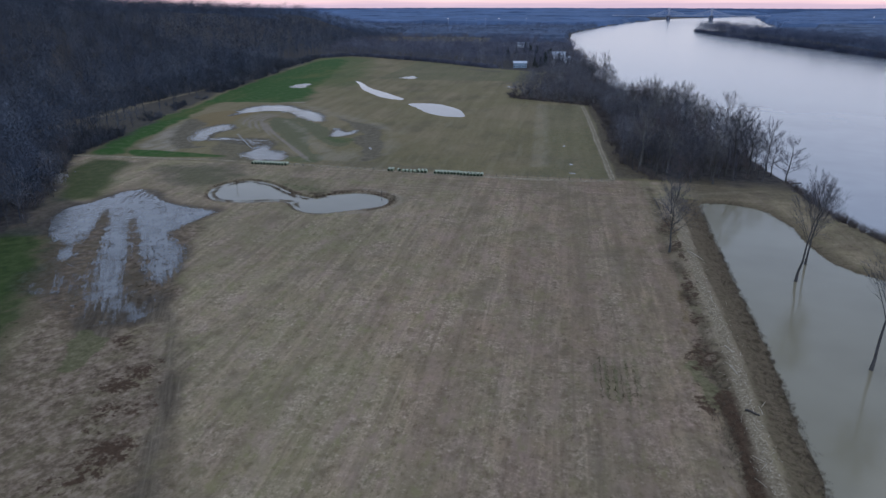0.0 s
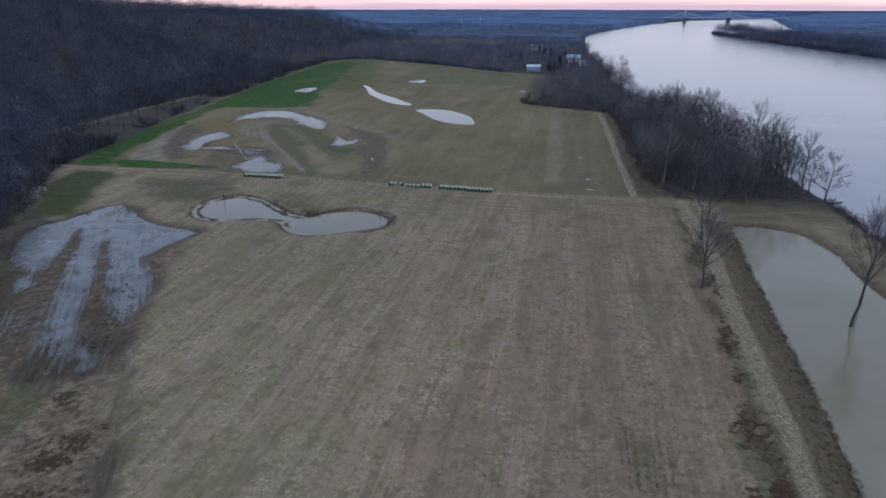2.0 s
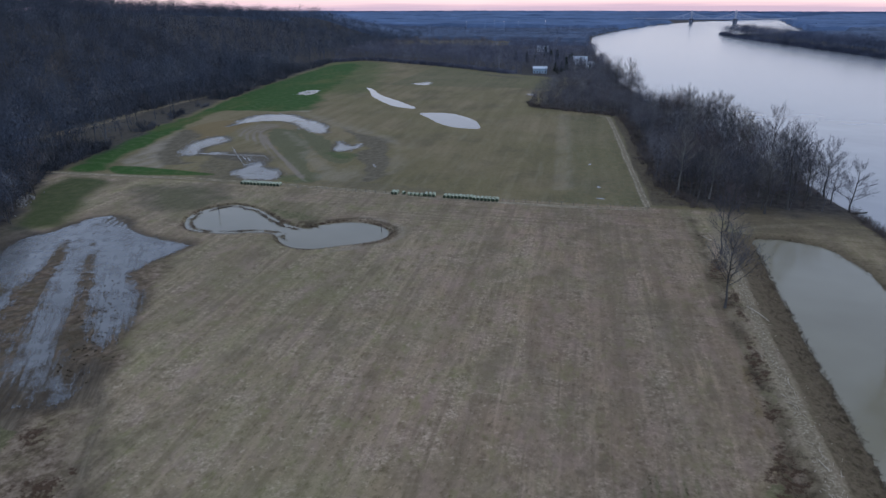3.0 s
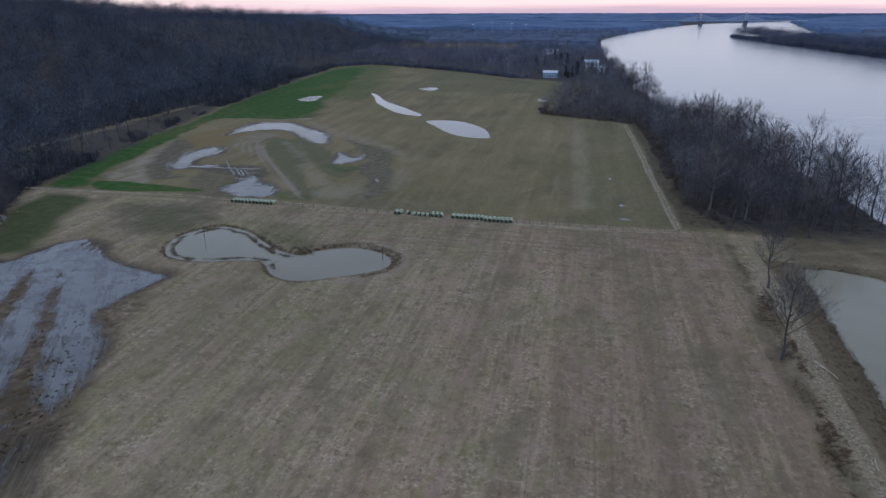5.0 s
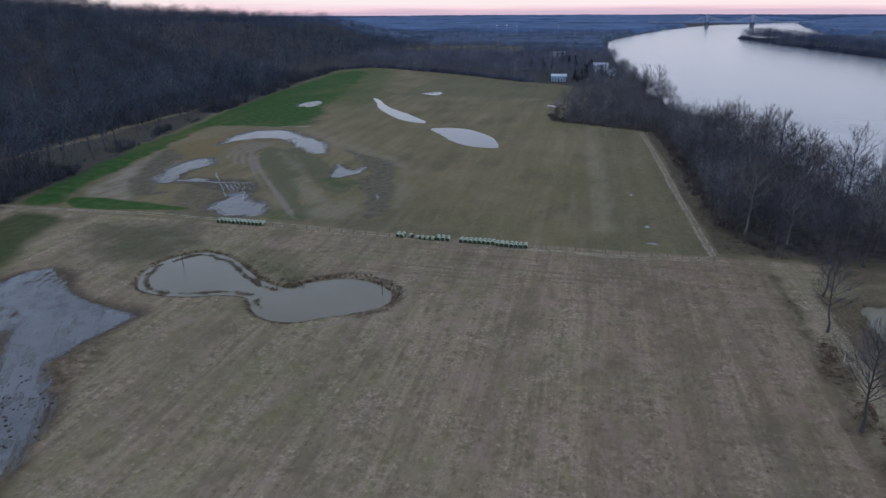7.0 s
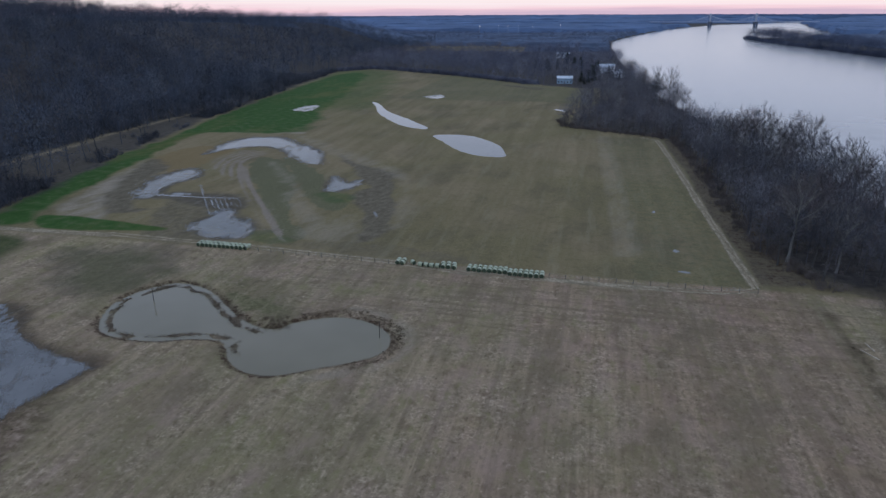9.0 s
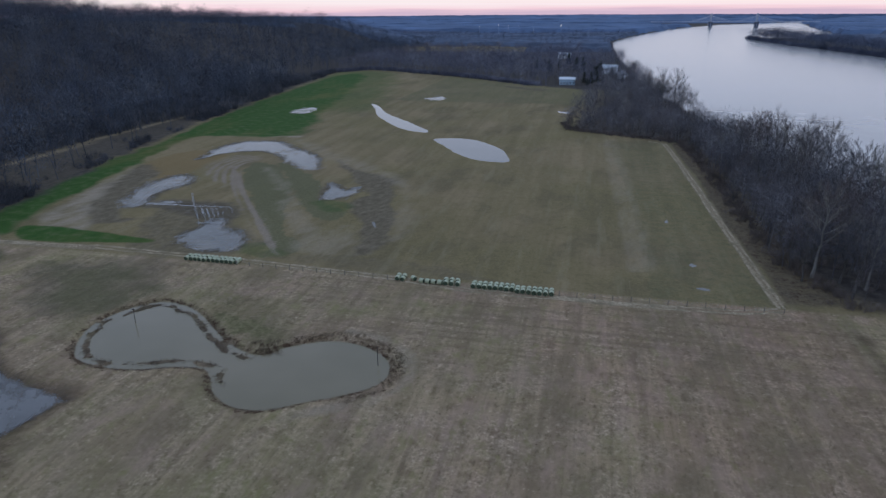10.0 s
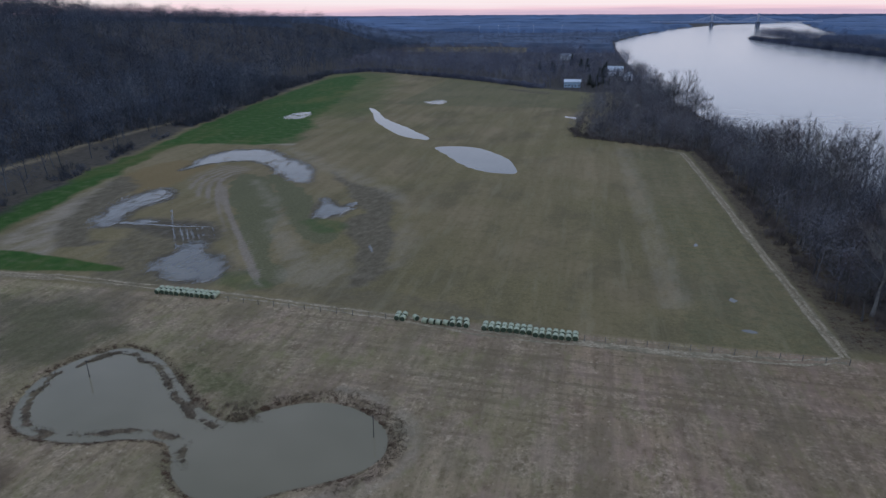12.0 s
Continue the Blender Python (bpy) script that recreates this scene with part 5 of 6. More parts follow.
for px, py, size in ((-292, 318, 0.8), (-300, 345, 0.9), (-286, 372, 0.75), (-318, 300, 0.85), (-330, 390, 0.9), (-300, 430, 0.8), (-345, 350, 0.9), (-222, 262, 0.7)):
    c = copy_thing(forms[4], pose(px, py, ground_z(px, py) - 0.15, 0, 0, px * 7))
    c.scale = (size, size, size)
    c["label"], c["group"] = "tall bare tree with pale mottled bark on a wooded bluff", "pale bluff trees"
for f in forms:
    if f.matrix_basis == Matrix.Identity(4):
        f.matrix_basis = pose(55, 300 + 3 * forms.index(f), 0.0)


# ---- woods too many to count ----
def wood_form(seed, twigs, width, limbs=7):
    """A bare tree with a rounded crown, about 16 m high."""
    r = np.random.default_rng(seed)
    trunk, limb, tw = [], [], []
    trunk.append((0, 0, -0.5, r.normal() * 0.5, r.normal() * 0.5, 7, 0.13, 0.09))
    mid, rx, rz = np.array([0, 0, 8.4 + r.normal() * 0.5]), r.uniform(4.8, 6.2), r.uniform(5.6, 6.8)

    def rim(lo, hi):
        u = r.normal(size=3)
        u /= np.linalg.norm(u)
        if u[2] < -0.55:
            u[2] *= -1
        u = u * (1 + 0.18 * math.sin(3 * math.atan2(u[1], u[0]) + seed))
        return u, mid + u * (rx, rx, rz) * r.uniform(lo, hi)

    lumps = []
    for k in range(limbs):
        u, p = rim(0.62, 0.85)
        limb.append((0, 0, max(3.0, p[2] * 0.45), *p, 0.05, 0.02))
        lumps.append(p)
    for k in range(twigs):
        if k % 5 < 3:
            p = lumps[k % limbs] + r.normal(size=3) * (1.15, 1.15, 0.95)
            u = p - mid
            u = u / max(np.linalg.norm(u), 1e-6)
        else:
            u, p = rim(0.45, 1.0)
        d = u * 0.6 + r.normal(size=3) * 0.75 + np.array([0, 0, 0.1])
        d /= np.linalg.norm(d)
        tw.append((*p, *(p + d * r.uniform(0.5, 1.3)), width * r.uniform(0.6, 1.25), 0))
    return join(rods(trunk, 3), slivers(limb), slivers(tw, mid - (0, 0, 1.5)))


def wood(name, label, points, sizes, kinds, material, category="woodland"):
    """All the trees of a wood in one mesh."""
    co, tris, tone, n = [], [], [], 0
    which = rng.integers(0, len(kinds), len(points))
    for k, (c, t) in enumerate(kinds):
        p = points[which == k]
        s = sizes[which == k]
        if not len(p):
            continue
        a = rng.uniform(0, 2 * np.pi, len(p))
        ca, sa = np.cos(a)[:, None], np.sin(a)[:, None]
        vx = (c[None, :, 0] * ca - c[None, :, 1] * sa) * s[:, None] + p[:, 0:1]
        vy = (c[None, :, 0] * sa + c[None, :, 1] * ca) * s[:, None] + p[:, 1:2]
        vz = c[None, :, 2] * s[:, None] * rng.uniform(0.85, 1.15, (len(p), 1)) + p[:, 2:3]
        co.append(np.stack([vx, vy, vz], 2).reshape(-1, 3))
        tris.append((t[None] + (np.arange(len(p)) * len(c))[:, None, None]).reshape(-1, 3) + n)
        n += len(co[-1])
        tone.append(np.repeat(rng.random(len(p)), len(c)))
    me = raw_mesh(name, np.concatenate(co), np.concatenate(tris), material)
    me.attributes.new("tone", "FLOAT", "POINT").data.foreach_set("value", np.concatenate(tone).astype(np.float32))
    return tagged(new(name, me), label, category, kind="stuff")


def spread_points(box, gap, keep):
    """Jittered grid of places, with the ground's height."""
    gx, gy = np.meshgrid(np.arange(box[0], box[1], gap), np.arange(box[2], box[3], gap))
    px = gx.ravel() + rng.uniform(-0.5, 0.5, gx.size) * gap
    py = gy.ravel() + rng.uniform(-0.5, 0.5, gx.size) * gap
    k = keep(px, py)
    px, py = px[k], py[k]
    return np.stack([px, py, land(px, py)], 1)


near_kinds = [wood_form(100 + i, 480, 0.066, 11) for i in range(7)]
mid_kinds = [wood_form(120 + i, 105, 0.165, 8) for i in range(5)]
far_kinds = [wood_form(140 + i, 34, 0.30, 5) for i in range(5)]
last_kinds = [wood_form(160 + i, 14, 1.1, 3) for i in range(4)]


def bluff(px, py):
    into = np.interp(py, WOOD_Y, WOOD_X) - px
    road = np.abs(px - np.interp(py, [250, 331, 365, 392, 412, 520], [-256, -261, -262, -265, -263, -270])) < 4.5
    thin = (px > -270) & (py > 285) & (py < 440)
    return (into > 3) & ~(road & (py > 250) & (py < 520)) & ((into > 30) | (rng.random(px.shape) < 0.8)) & (~thin | (rng.random(px.shape) < 0.5))


a = np.concatenate([spread_points((-590, -150, 110, 620), 9.6, bluff), spread_points((-330, -160, 130, 330), 12.0, bluff)])
front = (a[:, 0] > -(1.08 * a[:, 1] + 40)) & (a[:, 0] > -610)
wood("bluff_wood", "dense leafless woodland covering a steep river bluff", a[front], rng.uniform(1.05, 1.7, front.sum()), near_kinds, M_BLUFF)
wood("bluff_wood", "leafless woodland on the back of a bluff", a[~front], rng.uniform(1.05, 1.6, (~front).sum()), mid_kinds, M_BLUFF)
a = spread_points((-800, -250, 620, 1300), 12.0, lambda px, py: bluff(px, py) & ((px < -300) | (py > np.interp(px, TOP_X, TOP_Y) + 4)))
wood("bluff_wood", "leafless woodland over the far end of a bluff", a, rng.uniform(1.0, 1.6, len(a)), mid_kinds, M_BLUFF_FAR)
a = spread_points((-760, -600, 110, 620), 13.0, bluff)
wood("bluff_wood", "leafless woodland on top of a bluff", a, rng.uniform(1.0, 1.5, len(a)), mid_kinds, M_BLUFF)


YOUNG = smooth_loop([(-347, 1150), (-311, 1240), (-178, 1250), (-130, 1083), (-243, 992), (-290, 963)], 4)


def bottom(px, py):
    clear = (vnoise(px / 130, py / 70, 91) > 0.45) & (py > 820)
    return (py > np.interp(px, TOP_X, TOP_Y) + 3) & (px < np.interp(py, LEFT_BANK_Y, LEFT_BANK_X) - 2) & ~clear & (px > -300) & (outside(px, py, YOUNG, 40.0) > 0) & ((px < -70) | (py > 850) | (px > 18) | ((rng.random(px.shape) < 0.6) & (py > 650) & (np.hypot(px + 44, py - 672) > 16) & (np.hypot(px + 8, py - 780) > 16) & (np.hypot(px - 4, py - 736) > 12)))


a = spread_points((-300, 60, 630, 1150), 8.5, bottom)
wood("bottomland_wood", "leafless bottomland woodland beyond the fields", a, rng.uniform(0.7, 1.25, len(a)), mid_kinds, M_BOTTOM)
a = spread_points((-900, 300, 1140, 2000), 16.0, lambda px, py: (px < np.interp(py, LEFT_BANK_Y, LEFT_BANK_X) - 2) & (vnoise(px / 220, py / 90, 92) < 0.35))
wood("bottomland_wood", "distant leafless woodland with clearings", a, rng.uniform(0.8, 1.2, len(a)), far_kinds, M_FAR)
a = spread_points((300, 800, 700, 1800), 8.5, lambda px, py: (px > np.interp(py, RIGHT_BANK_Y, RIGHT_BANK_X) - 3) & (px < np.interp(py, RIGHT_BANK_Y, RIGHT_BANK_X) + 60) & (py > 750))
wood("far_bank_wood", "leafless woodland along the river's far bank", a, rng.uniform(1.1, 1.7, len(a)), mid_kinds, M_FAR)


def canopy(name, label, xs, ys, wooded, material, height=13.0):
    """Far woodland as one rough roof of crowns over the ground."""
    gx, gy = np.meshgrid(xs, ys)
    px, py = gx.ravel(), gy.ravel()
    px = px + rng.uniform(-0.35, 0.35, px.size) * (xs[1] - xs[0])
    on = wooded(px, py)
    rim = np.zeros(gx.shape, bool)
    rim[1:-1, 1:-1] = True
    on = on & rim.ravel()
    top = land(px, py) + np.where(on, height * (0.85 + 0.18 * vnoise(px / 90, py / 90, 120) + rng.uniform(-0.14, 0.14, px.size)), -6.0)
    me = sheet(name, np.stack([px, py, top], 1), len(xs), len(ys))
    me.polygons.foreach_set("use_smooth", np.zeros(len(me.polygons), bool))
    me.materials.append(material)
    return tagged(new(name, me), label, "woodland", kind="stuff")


def far_wooded(px, py):
    dry = (px < np.interp(py, LEFT_BANK_Y, LEFT_BANK_X) - 10) | (px > np.interp(py, RIGHT_BANK_Y, RIGHT_BANK_X) + 10)
    return dry & (vnoise(px / 320, py / 130, 94) < 0.5)


canopy("horizon_wood", "distant woodland reaching to the horizon, blue haze painted into its colour", np.arange(-3500, 4500, 22.0), np.arange(1990, 4560, 34.0), far_wooded, M_HAZE_BLUE)
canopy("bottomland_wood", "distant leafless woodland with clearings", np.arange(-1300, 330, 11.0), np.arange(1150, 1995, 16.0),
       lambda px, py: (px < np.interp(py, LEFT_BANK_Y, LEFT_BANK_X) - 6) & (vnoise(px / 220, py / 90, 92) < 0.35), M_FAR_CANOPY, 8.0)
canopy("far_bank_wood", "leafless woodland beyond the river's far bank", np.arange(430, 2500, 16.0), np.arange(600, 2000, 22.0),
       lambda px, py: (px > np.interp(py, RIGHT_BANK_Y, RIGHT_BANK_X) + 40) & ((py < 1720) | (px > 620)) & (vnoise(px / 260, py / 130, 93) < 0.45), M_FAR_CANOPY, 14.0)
M_RIVERWOOD = bark_material("riverside_twigs", (0.102, 0.104, 0.114), (0.176, 0.172, 0.182), 0.06, True)
a = spread_points((-40, 70, 425, 800), 6.6, lambda px, py: np.array([bool(belt(u, v)) for u, v in zip(px, py)]) & ((py < 640) | (px > np.interp(py, [640, 760], [4, 14]))))
wood("riverside_wood", "leafless riverside woodland running towards farmhouses", a, rng.uniform(0.7, 1.15, len(a)) * bank_height(a[:, 0], a[:, 1]), near_kinds, M_RIVERWOOD)

a = spread_points((-62, 14, 644, 760), 7.0, lambda px, py: (np.hypot(px + 44, py - 668) > 15) & (np.hypot(px + 8, py - 778) > 20) & (np.hypot(px - 4, py - 730) > 15) & (py > np.interp(px, [-62, -40, 0], [672, 655, 640])) & (rng.random(px.shape) < 0.55))
wood("garden_trees", "bare trees standing about farmhouses", a, rng.uniform(0.45, 0.95, len(a)), near_kinds, M_RIVERWOOD, "tree")
# young pale growth on the bottomland
M_YOUNG = bark_material("young_growth_twigs", (0.110, 0.098, 0.098), (0.175, 0.158, 0.152), 0.03, True)
a = spread_points((-360, -60, 900, 1240), 10.5, lambda px, py: (outside(px, py, YOUNG, 40.0) < 6 * vnoise(px / 30, py / 30, 121)))
wood("young_wood", "pale leafless young growth in bottomland woods", a, rng.uniform(0.62, 0.9, len(a)), mid_kinds, M_YOUNG)

a = spread_points((-36, 84, 244, 432), 7.2, lambda px, py: np.array([bool(belt(u, v)) for u, v in zip(px, py)]) & (px < np.interp(py, LEFT_BANK_Y, LEFT_BANK_X) - 3))
wood("riverside_wood", "leafless lesser trees filling a riverside wood", a, rng.uniform(0.55, 1.1, len(a)), near_kinds, M_RIVERWOOD)
a = spread_points((-196, -150, 136, 236), 6.0, lambda px, py: (px < np.interp(py, WOOD_Y, WOOD_X) + 1) & (px > np.interp(py, WOOD_Y, WOOD_X) - 26))
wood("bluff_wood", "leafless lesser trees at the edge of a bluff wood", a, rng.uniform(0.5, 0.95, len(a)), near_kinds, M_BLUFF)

# the last ridge before the sky, distance haze painted into its colour
az = np.linspace(-75, 75, 500)
ridge = []
for up, back in ((-12, 0), (0, 0), (1, 30)):
    for t_ in az:
        q = np.array([math.sin(radians(t_)) * (4560 + back), math.cos(radians(t_)) * (4560 + back)])
        hgt = 37 + 3.5 * fnoise(np.array([t_ / 6]), np.array([3.0]), 97)[0] + 1.2 * vnoise(np.array([t_ * 4]), np.array([1.0]), 98)[0]
        ridge.append((q[0], q[1], -12 if up < 0 else hgt + (2 if up else 0)))
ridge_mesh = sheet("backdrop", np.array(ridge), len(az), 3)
ridge_mesh.materials.append(M_HAZE_BLUE)
tagged(new("backdrop", ridge_mesh), "low wooded ridge on the far horizon, painted in haze blue", "distant hills", kind="structure")


# ---- wrapped bales ----
M_WRAP = plain("pale_green_wrap", (0.30, 0.325, 0.21), 0.45, 0.22, 2.0)
M_BALE_END = plain("bale_end", (0.035, 0.055, 0.030), 0.7, 0.3, 6.0)


def bale():
    """A round bale lying on its side, its axis along y."""
    b = tagged(new("round_bale"), "round hay bale in pale green net wrap lying beside a track", "hay bale", "row of round bales")
    bm = bmesh.new()
    n, r, w = 20, 0.58, 0.56
    rings = []
    for yy, rr in ((-w, r - 0.06), (-w + 0.05, r), (-0.2, r + 0.015), (0.2, r + 0.015), (w - 0.05, r), (w, r - 0.06)):
        rings.append([bm.verts.new((rr * math.cos(2 * math.pi * i / n), yy, max(rr * math.sin(2 * math.pi * i / n), -0.53) + 0.53)) for i in range(n)])
    for p, q in zip(rings, rings[1:]):
        for i in range(n):
            bm.faces.new((p[i], q[i], q[(i + 1) % n], p[(i + 1) % n]))
    bmesh.ops.recalc_face_normals(bm, faces=bm.faces)
    me = bpy.data.meshes.new("wrap")
    bm.to_mesh(me)
    bm.free()
    me.materials.append(M_WRAP)
    part("wrap", me, b)
    for sgn in (-1, 1):
        bm = bmesh.new()
        mid = bm.verts.new((0, sgn * (w - 0.03), 0.53))
        ring = [bm.verts.new(((r - 0.06) * math.cos(2 * math.pi * i / n), sgn * w, max((r - 0.06) * math.sin(2 * math.pi * i / n), -0.53) + 0.53)) for i in range(n)]
        for i in range(n):
            bm.faces.new((mid, ring[i], ring[(i + 1) % n]))
        bmesh.ops.recalc_face_normals(bm, faces=bm.faces)
        me = bpy.data.meshes.new("end_face")
        bm.to_mesh(me)
        bm.free()
        me.materials.append(M_BALE_END)
        part("end_face", me, b, "dark straw end of the bale")
    return b


rows = []
for i in range(15):
    back = 0.35 if i < 8 else -0.35
    rows += [(-45.4 + 1.26 * i, 233.0 + back, 0), (-45.4 + 1.26 * i, 234.45 + back, 0)]
for i in range(12):
    rows += [(-120.3 + 1.26 * i, 235.6, 0), (-120.3 + 1.26 * i, 237.0, 0)]
for i in range(3):
    rows += [(-52.0 + 1.4 * i, 233.8, 0), (-52.3 + 1.4 * i, 235.3, 0)]
for i in range(4):
    rows += [(-57.7 + 1.45 * i, 233.7, 70)]
for i in range(2):
    rows += [(-63.7 + 1.3 * i, 234.0, 0), (-63.7 + 1.3 * i, 235.5, 0)]
rows += [(-59.9, 234.6, 40)]
first = bale()
for i, (px, py, a) in enumerate(rows):
    m = pose(px + rng.uniform(-0.05, 0.05), py + rng.uniform(-0.12, 0.12), ground_z(px, py) - 0.03, 0, 0, a + rng.uniform(-5, 5))
    if i == 0:
        first.matrix_basis = m
    else:
        copy_thing(first, m)


# ---- brush, sedge and drift ----
def shrub_form(seed, stems, height, wide, width):
    r = np.random.default_rng(seed)
    out = []
    for _ in range(stems):
        az, f = r.uniform(0, 2 * np.pi), r.random() ** 0.6
        foot = np.array([np.cos(az), np.sin(az), 0]) * wide * f * 0.45
        tip = foot + np.array([np.cos(az) * wide * f * r.uniform(0.2, 0.9), np.sin(az) * wide * f * r.uniform(0.2, 0.9), height * r.uniform(0.5, 1.0)])
        out.append((*(foot - (0, 0, 0.15)), *tip, width, 0))
        for _ in range(2):
            m = foot + (tip - foot) * r.uniform(0.3, 0.8)
            out.append((*m, *(m + r.normal(size=3) * height * 0.22 + (0, 0, height * 0.15)), width * 0.8, 0))
    return slivers(out)


def stretch_points(n, line, wide):
    """n places scattered about an open line."""
    p = np.array(line, float)
    seg = np.linalg.norm(np.diff(p, axis=0), axis=1)
    along = np.concatenate([[0], np.cumsum(seg)])
    t = rng.uniform(0, along[-1], n)
    px, py = np.interp(t, along, p[:, 0]), np.interp(t, along, p[:, 1])
    px, py = px + rng.normal(size=n) * wide, py + rng.normal(size=n) * wide
    return np.stack([px, py, land(px, py)], 1)


M_BRUSH = bark_material("brush_stems", (0.092, 0.077, 0.070), (0.170, 0.140, 0.124))
M_SEDGE = bark_material("dead_sedge", (0.12, 0.088, 0.06), (0.24, 0.185, 0.13))
M_DARK_SEDGE = bark_material("wet_sedge", (0.11, 0.085, 0.06), (0.20, 0.155, 0.11))
M_GREEN_WEED = plain("green_weeds", (0.085, 0.086, 0.036), 0.9, 0.3, 0.5)
M_GROUND_CLOD = plain("dark_clod", (0.06, 0.045, 0.03), 0.9, 0.3, 3.0)
shrubs = [shrub_form(200 + i, 26, 3.0, 2.6, 0.05) for i in range(4)]
tufts = [shrub_form(210 + i, 9, 0.75, 0.9, 0.03) for i in range(4)]


def belt_floor(px, py):
    return np.array([belt(a + 2.0, b + 2.0) for a, b in zip(px, py)])


a = spread_points((-40, 86, 232, 640), 4.3, belt_floor)
a = a[(a[:, 1] > 262) | (rng.random(len(a)) < 0.12)]
wood("riverside_brush", "dense leafless brush under riverside trees", a, rng.uniform(0.4, 1.0, len(a)) * np.interp(np.interp(a[:, 1], LEFT_BANK_Y, LEFT_BANK_X) - a[:, 0], [4, 30], [1.6, 0.9]), shrubs, M_BRUSH, "brush")
a = stretch_points(760, [(37, 238), (28, 262), (26, 300), (24, 395), (20, 424), (3, 432), (-12, 440), (-32, 450), (-36, 470)], 1.6)
wood("riverside_brush", "low brown brush along the edge of a riverside wood", a, rng.uniform(0.2, 0.8, len(a)), shrubs, M_BRUSH, "brush")
a = stretch_points(2600, [(-184, 190), (-194, 215), (-205, 245), (-216, 300), (-234, 372), (-257, 512), (-292, 763)], 5.0)
a = a[(a[:, 0] < np.interp(a[:, 1], WOOD_Y, WOOD_X) + 1.0) & (vnoise(a[:, 0] / 12, a[:, 1] / 12, 67) > -0.1 + 0.35 * ((a[:, 1] > 280) & (a[:, 1] < 445)))]
a = a[~((np.abs(a[:, 0] - np.interp(a[:, 1], [250, 331, 365, 392, 412, 520], [-256, -261, -262, -265, -263, -270])) < 4.5))]
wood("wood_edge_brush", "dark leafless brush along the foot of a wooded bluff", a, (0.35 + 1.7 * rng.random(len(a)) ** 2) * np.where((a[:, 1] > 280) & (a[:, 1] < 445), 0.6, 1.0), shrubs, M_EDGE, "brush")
a = stretch_points(260, [(84, 246), (82.5, 226), (84.5, 203), (89, 184), (99, 122)], 1.3)
wood("bank_brush", "thin bare willow brush on a river bank", a, rng.uniform(0.3, 1.0, len(a)), shrubs, M_BRUSH, "brush")
ring = np.concatenate([POND, POND[:1]])
a = stretch_points(2100, ring, 0.42)
wood("pond_sedge", "dark dead sedge fringing a farm pond", a, rng.uniform(0.12, 0.36, len(a)), tufts, M_DARK_SEDGE, "sedge")
a = stretch_points(900, np.array([(-75, 201), (-70, 204.6), (-64.6, 205.6), (-58, 203.6), (-53, 199.8), (-51.4, 193.5), (-53, 188), (-58, 183.6)]), 0.6)
wood("pond_sedge", "tawny dead sedge on a pond bank", a, rng.uniform(0.2, 0.55, len(a)), tufts, M_SEDGE, "sedge")
tang = np.roll(POND, -1, 0) - np.roll(POND, 1, 0)
nrm = np.stack([tang[:, 1], -tang[:, 0]], 1) / np.linalg.norm(tang, axis=1, keepdims=True)
a = stretch_points(3000, np.concatenate([POND + nrm * 2.2, (POND + nrm * 2.2)[:1]]), 1.1)
a = a[(vnoise(a[:, 0] / 6, a[:, 1] / 6, 16) > -0.6) & (a[:, 0] < -79)]
wood("pond_sedge", "flooded rim of dead sedge standing in a pond", a, rng.uniform(0.16, 0.46, len(a)), tufts, M_DARK_SEDGE, "sedge")
a = np.concatenate([stretch_points(90, [(-80, 196.2), (-75.5, 197)], 0.7), stretch_points(70, [(-82, 198.4), (-77, 199.4)], 0.8)])
wood("pond_sedge", "thick tawny clump of sedge between two lobes of a pond", a, rng.uniform(0.35, 0.8, len(a)), tufts, M_SEDGE, "sedge")
a = stretch_points(900, [(27.5, 72), (28.5, 100), (30.5, 125), (30, 145), (32.5, 165), (34, 195)], 1.3)
a = a[vnoise(a[:, 0] / 5, a[:, 1] / 9, 66) > -0.1]
wood("ditch_weeds", "rank brown and dark weeds in a field ditch", a, rng.uniform(0.3, 0.8, len(a)), tufts, M_DARK_SEDGE, "weeds")
a = stretch_points(1300, [(36, 72), (37.5, 100), (39.5, 125), (40.5, 150), (42, 180), (43, 205)], 1.2)
wood("bank_weeds", "dead brown weeds on the slope of a flood bank", a, rng.uniform(0.25, 0.7, len(a)), tufts, M_SEDGE, "weeds")
edge_line = [(35.6 + 1.2, 50), (37.85, 75), (39.8, 100), (41.6, 124.5), (42.5, 148), (44, 180), (45.7, 208)]
a = stretch_points(1700, edge_line, 0.42)
wood("bank_weeds", "rank dead weeds hanging at the edge of floodwater", a, rng.uniform(0.2, 0.6, len(a)), tufts, M_DARK_SEDGE, "weeds")
a = stretch_points(700, [(45.7, 209), (50.6, 213.5), (56.7, 213), (63.8, 208.5), (68.3, 194), (68.3, 177), (69.8, 164), (73.9, 158), (81, 152), (96, 140)], 0.6)
wood("bank_weeds", "dead brown weeds at the edge of floodwater", a, rng.uniform(0.2, 0.6, len(a)), tufts, M_DARK_SEDGE, "weeds")
row_spots = np.concatenate([stretch_points(46, [(9.6 + 1.15 * i, 91.5 + 0.6 * (i % 2)), (9.6 + 1.15 * i, 105.5 - 0.9 * (i % 3))], 0.12) for i in range(6)] + [stretch_points(40, [(8, 97), (17, 101)], 3.0)])
wood("row_weeds", "short green weeds growing in drilled rows of a field", row_spots, rng.uniform(0.2, 0.42, len(row_spots)), tufts, M_GREEN_WEED, "weeds")
a = stretch_points(700, [(-60, 62), (-68, 76), (-76, 90), (-84, 104), (-96, 118)], 4.5)
wood("field_weeds", "rust-brown dead weeds on a wet field", a, rng.uniform(0.2, 0.5, len(a)), tufts, M_DARK_SEDGE, "weeds")

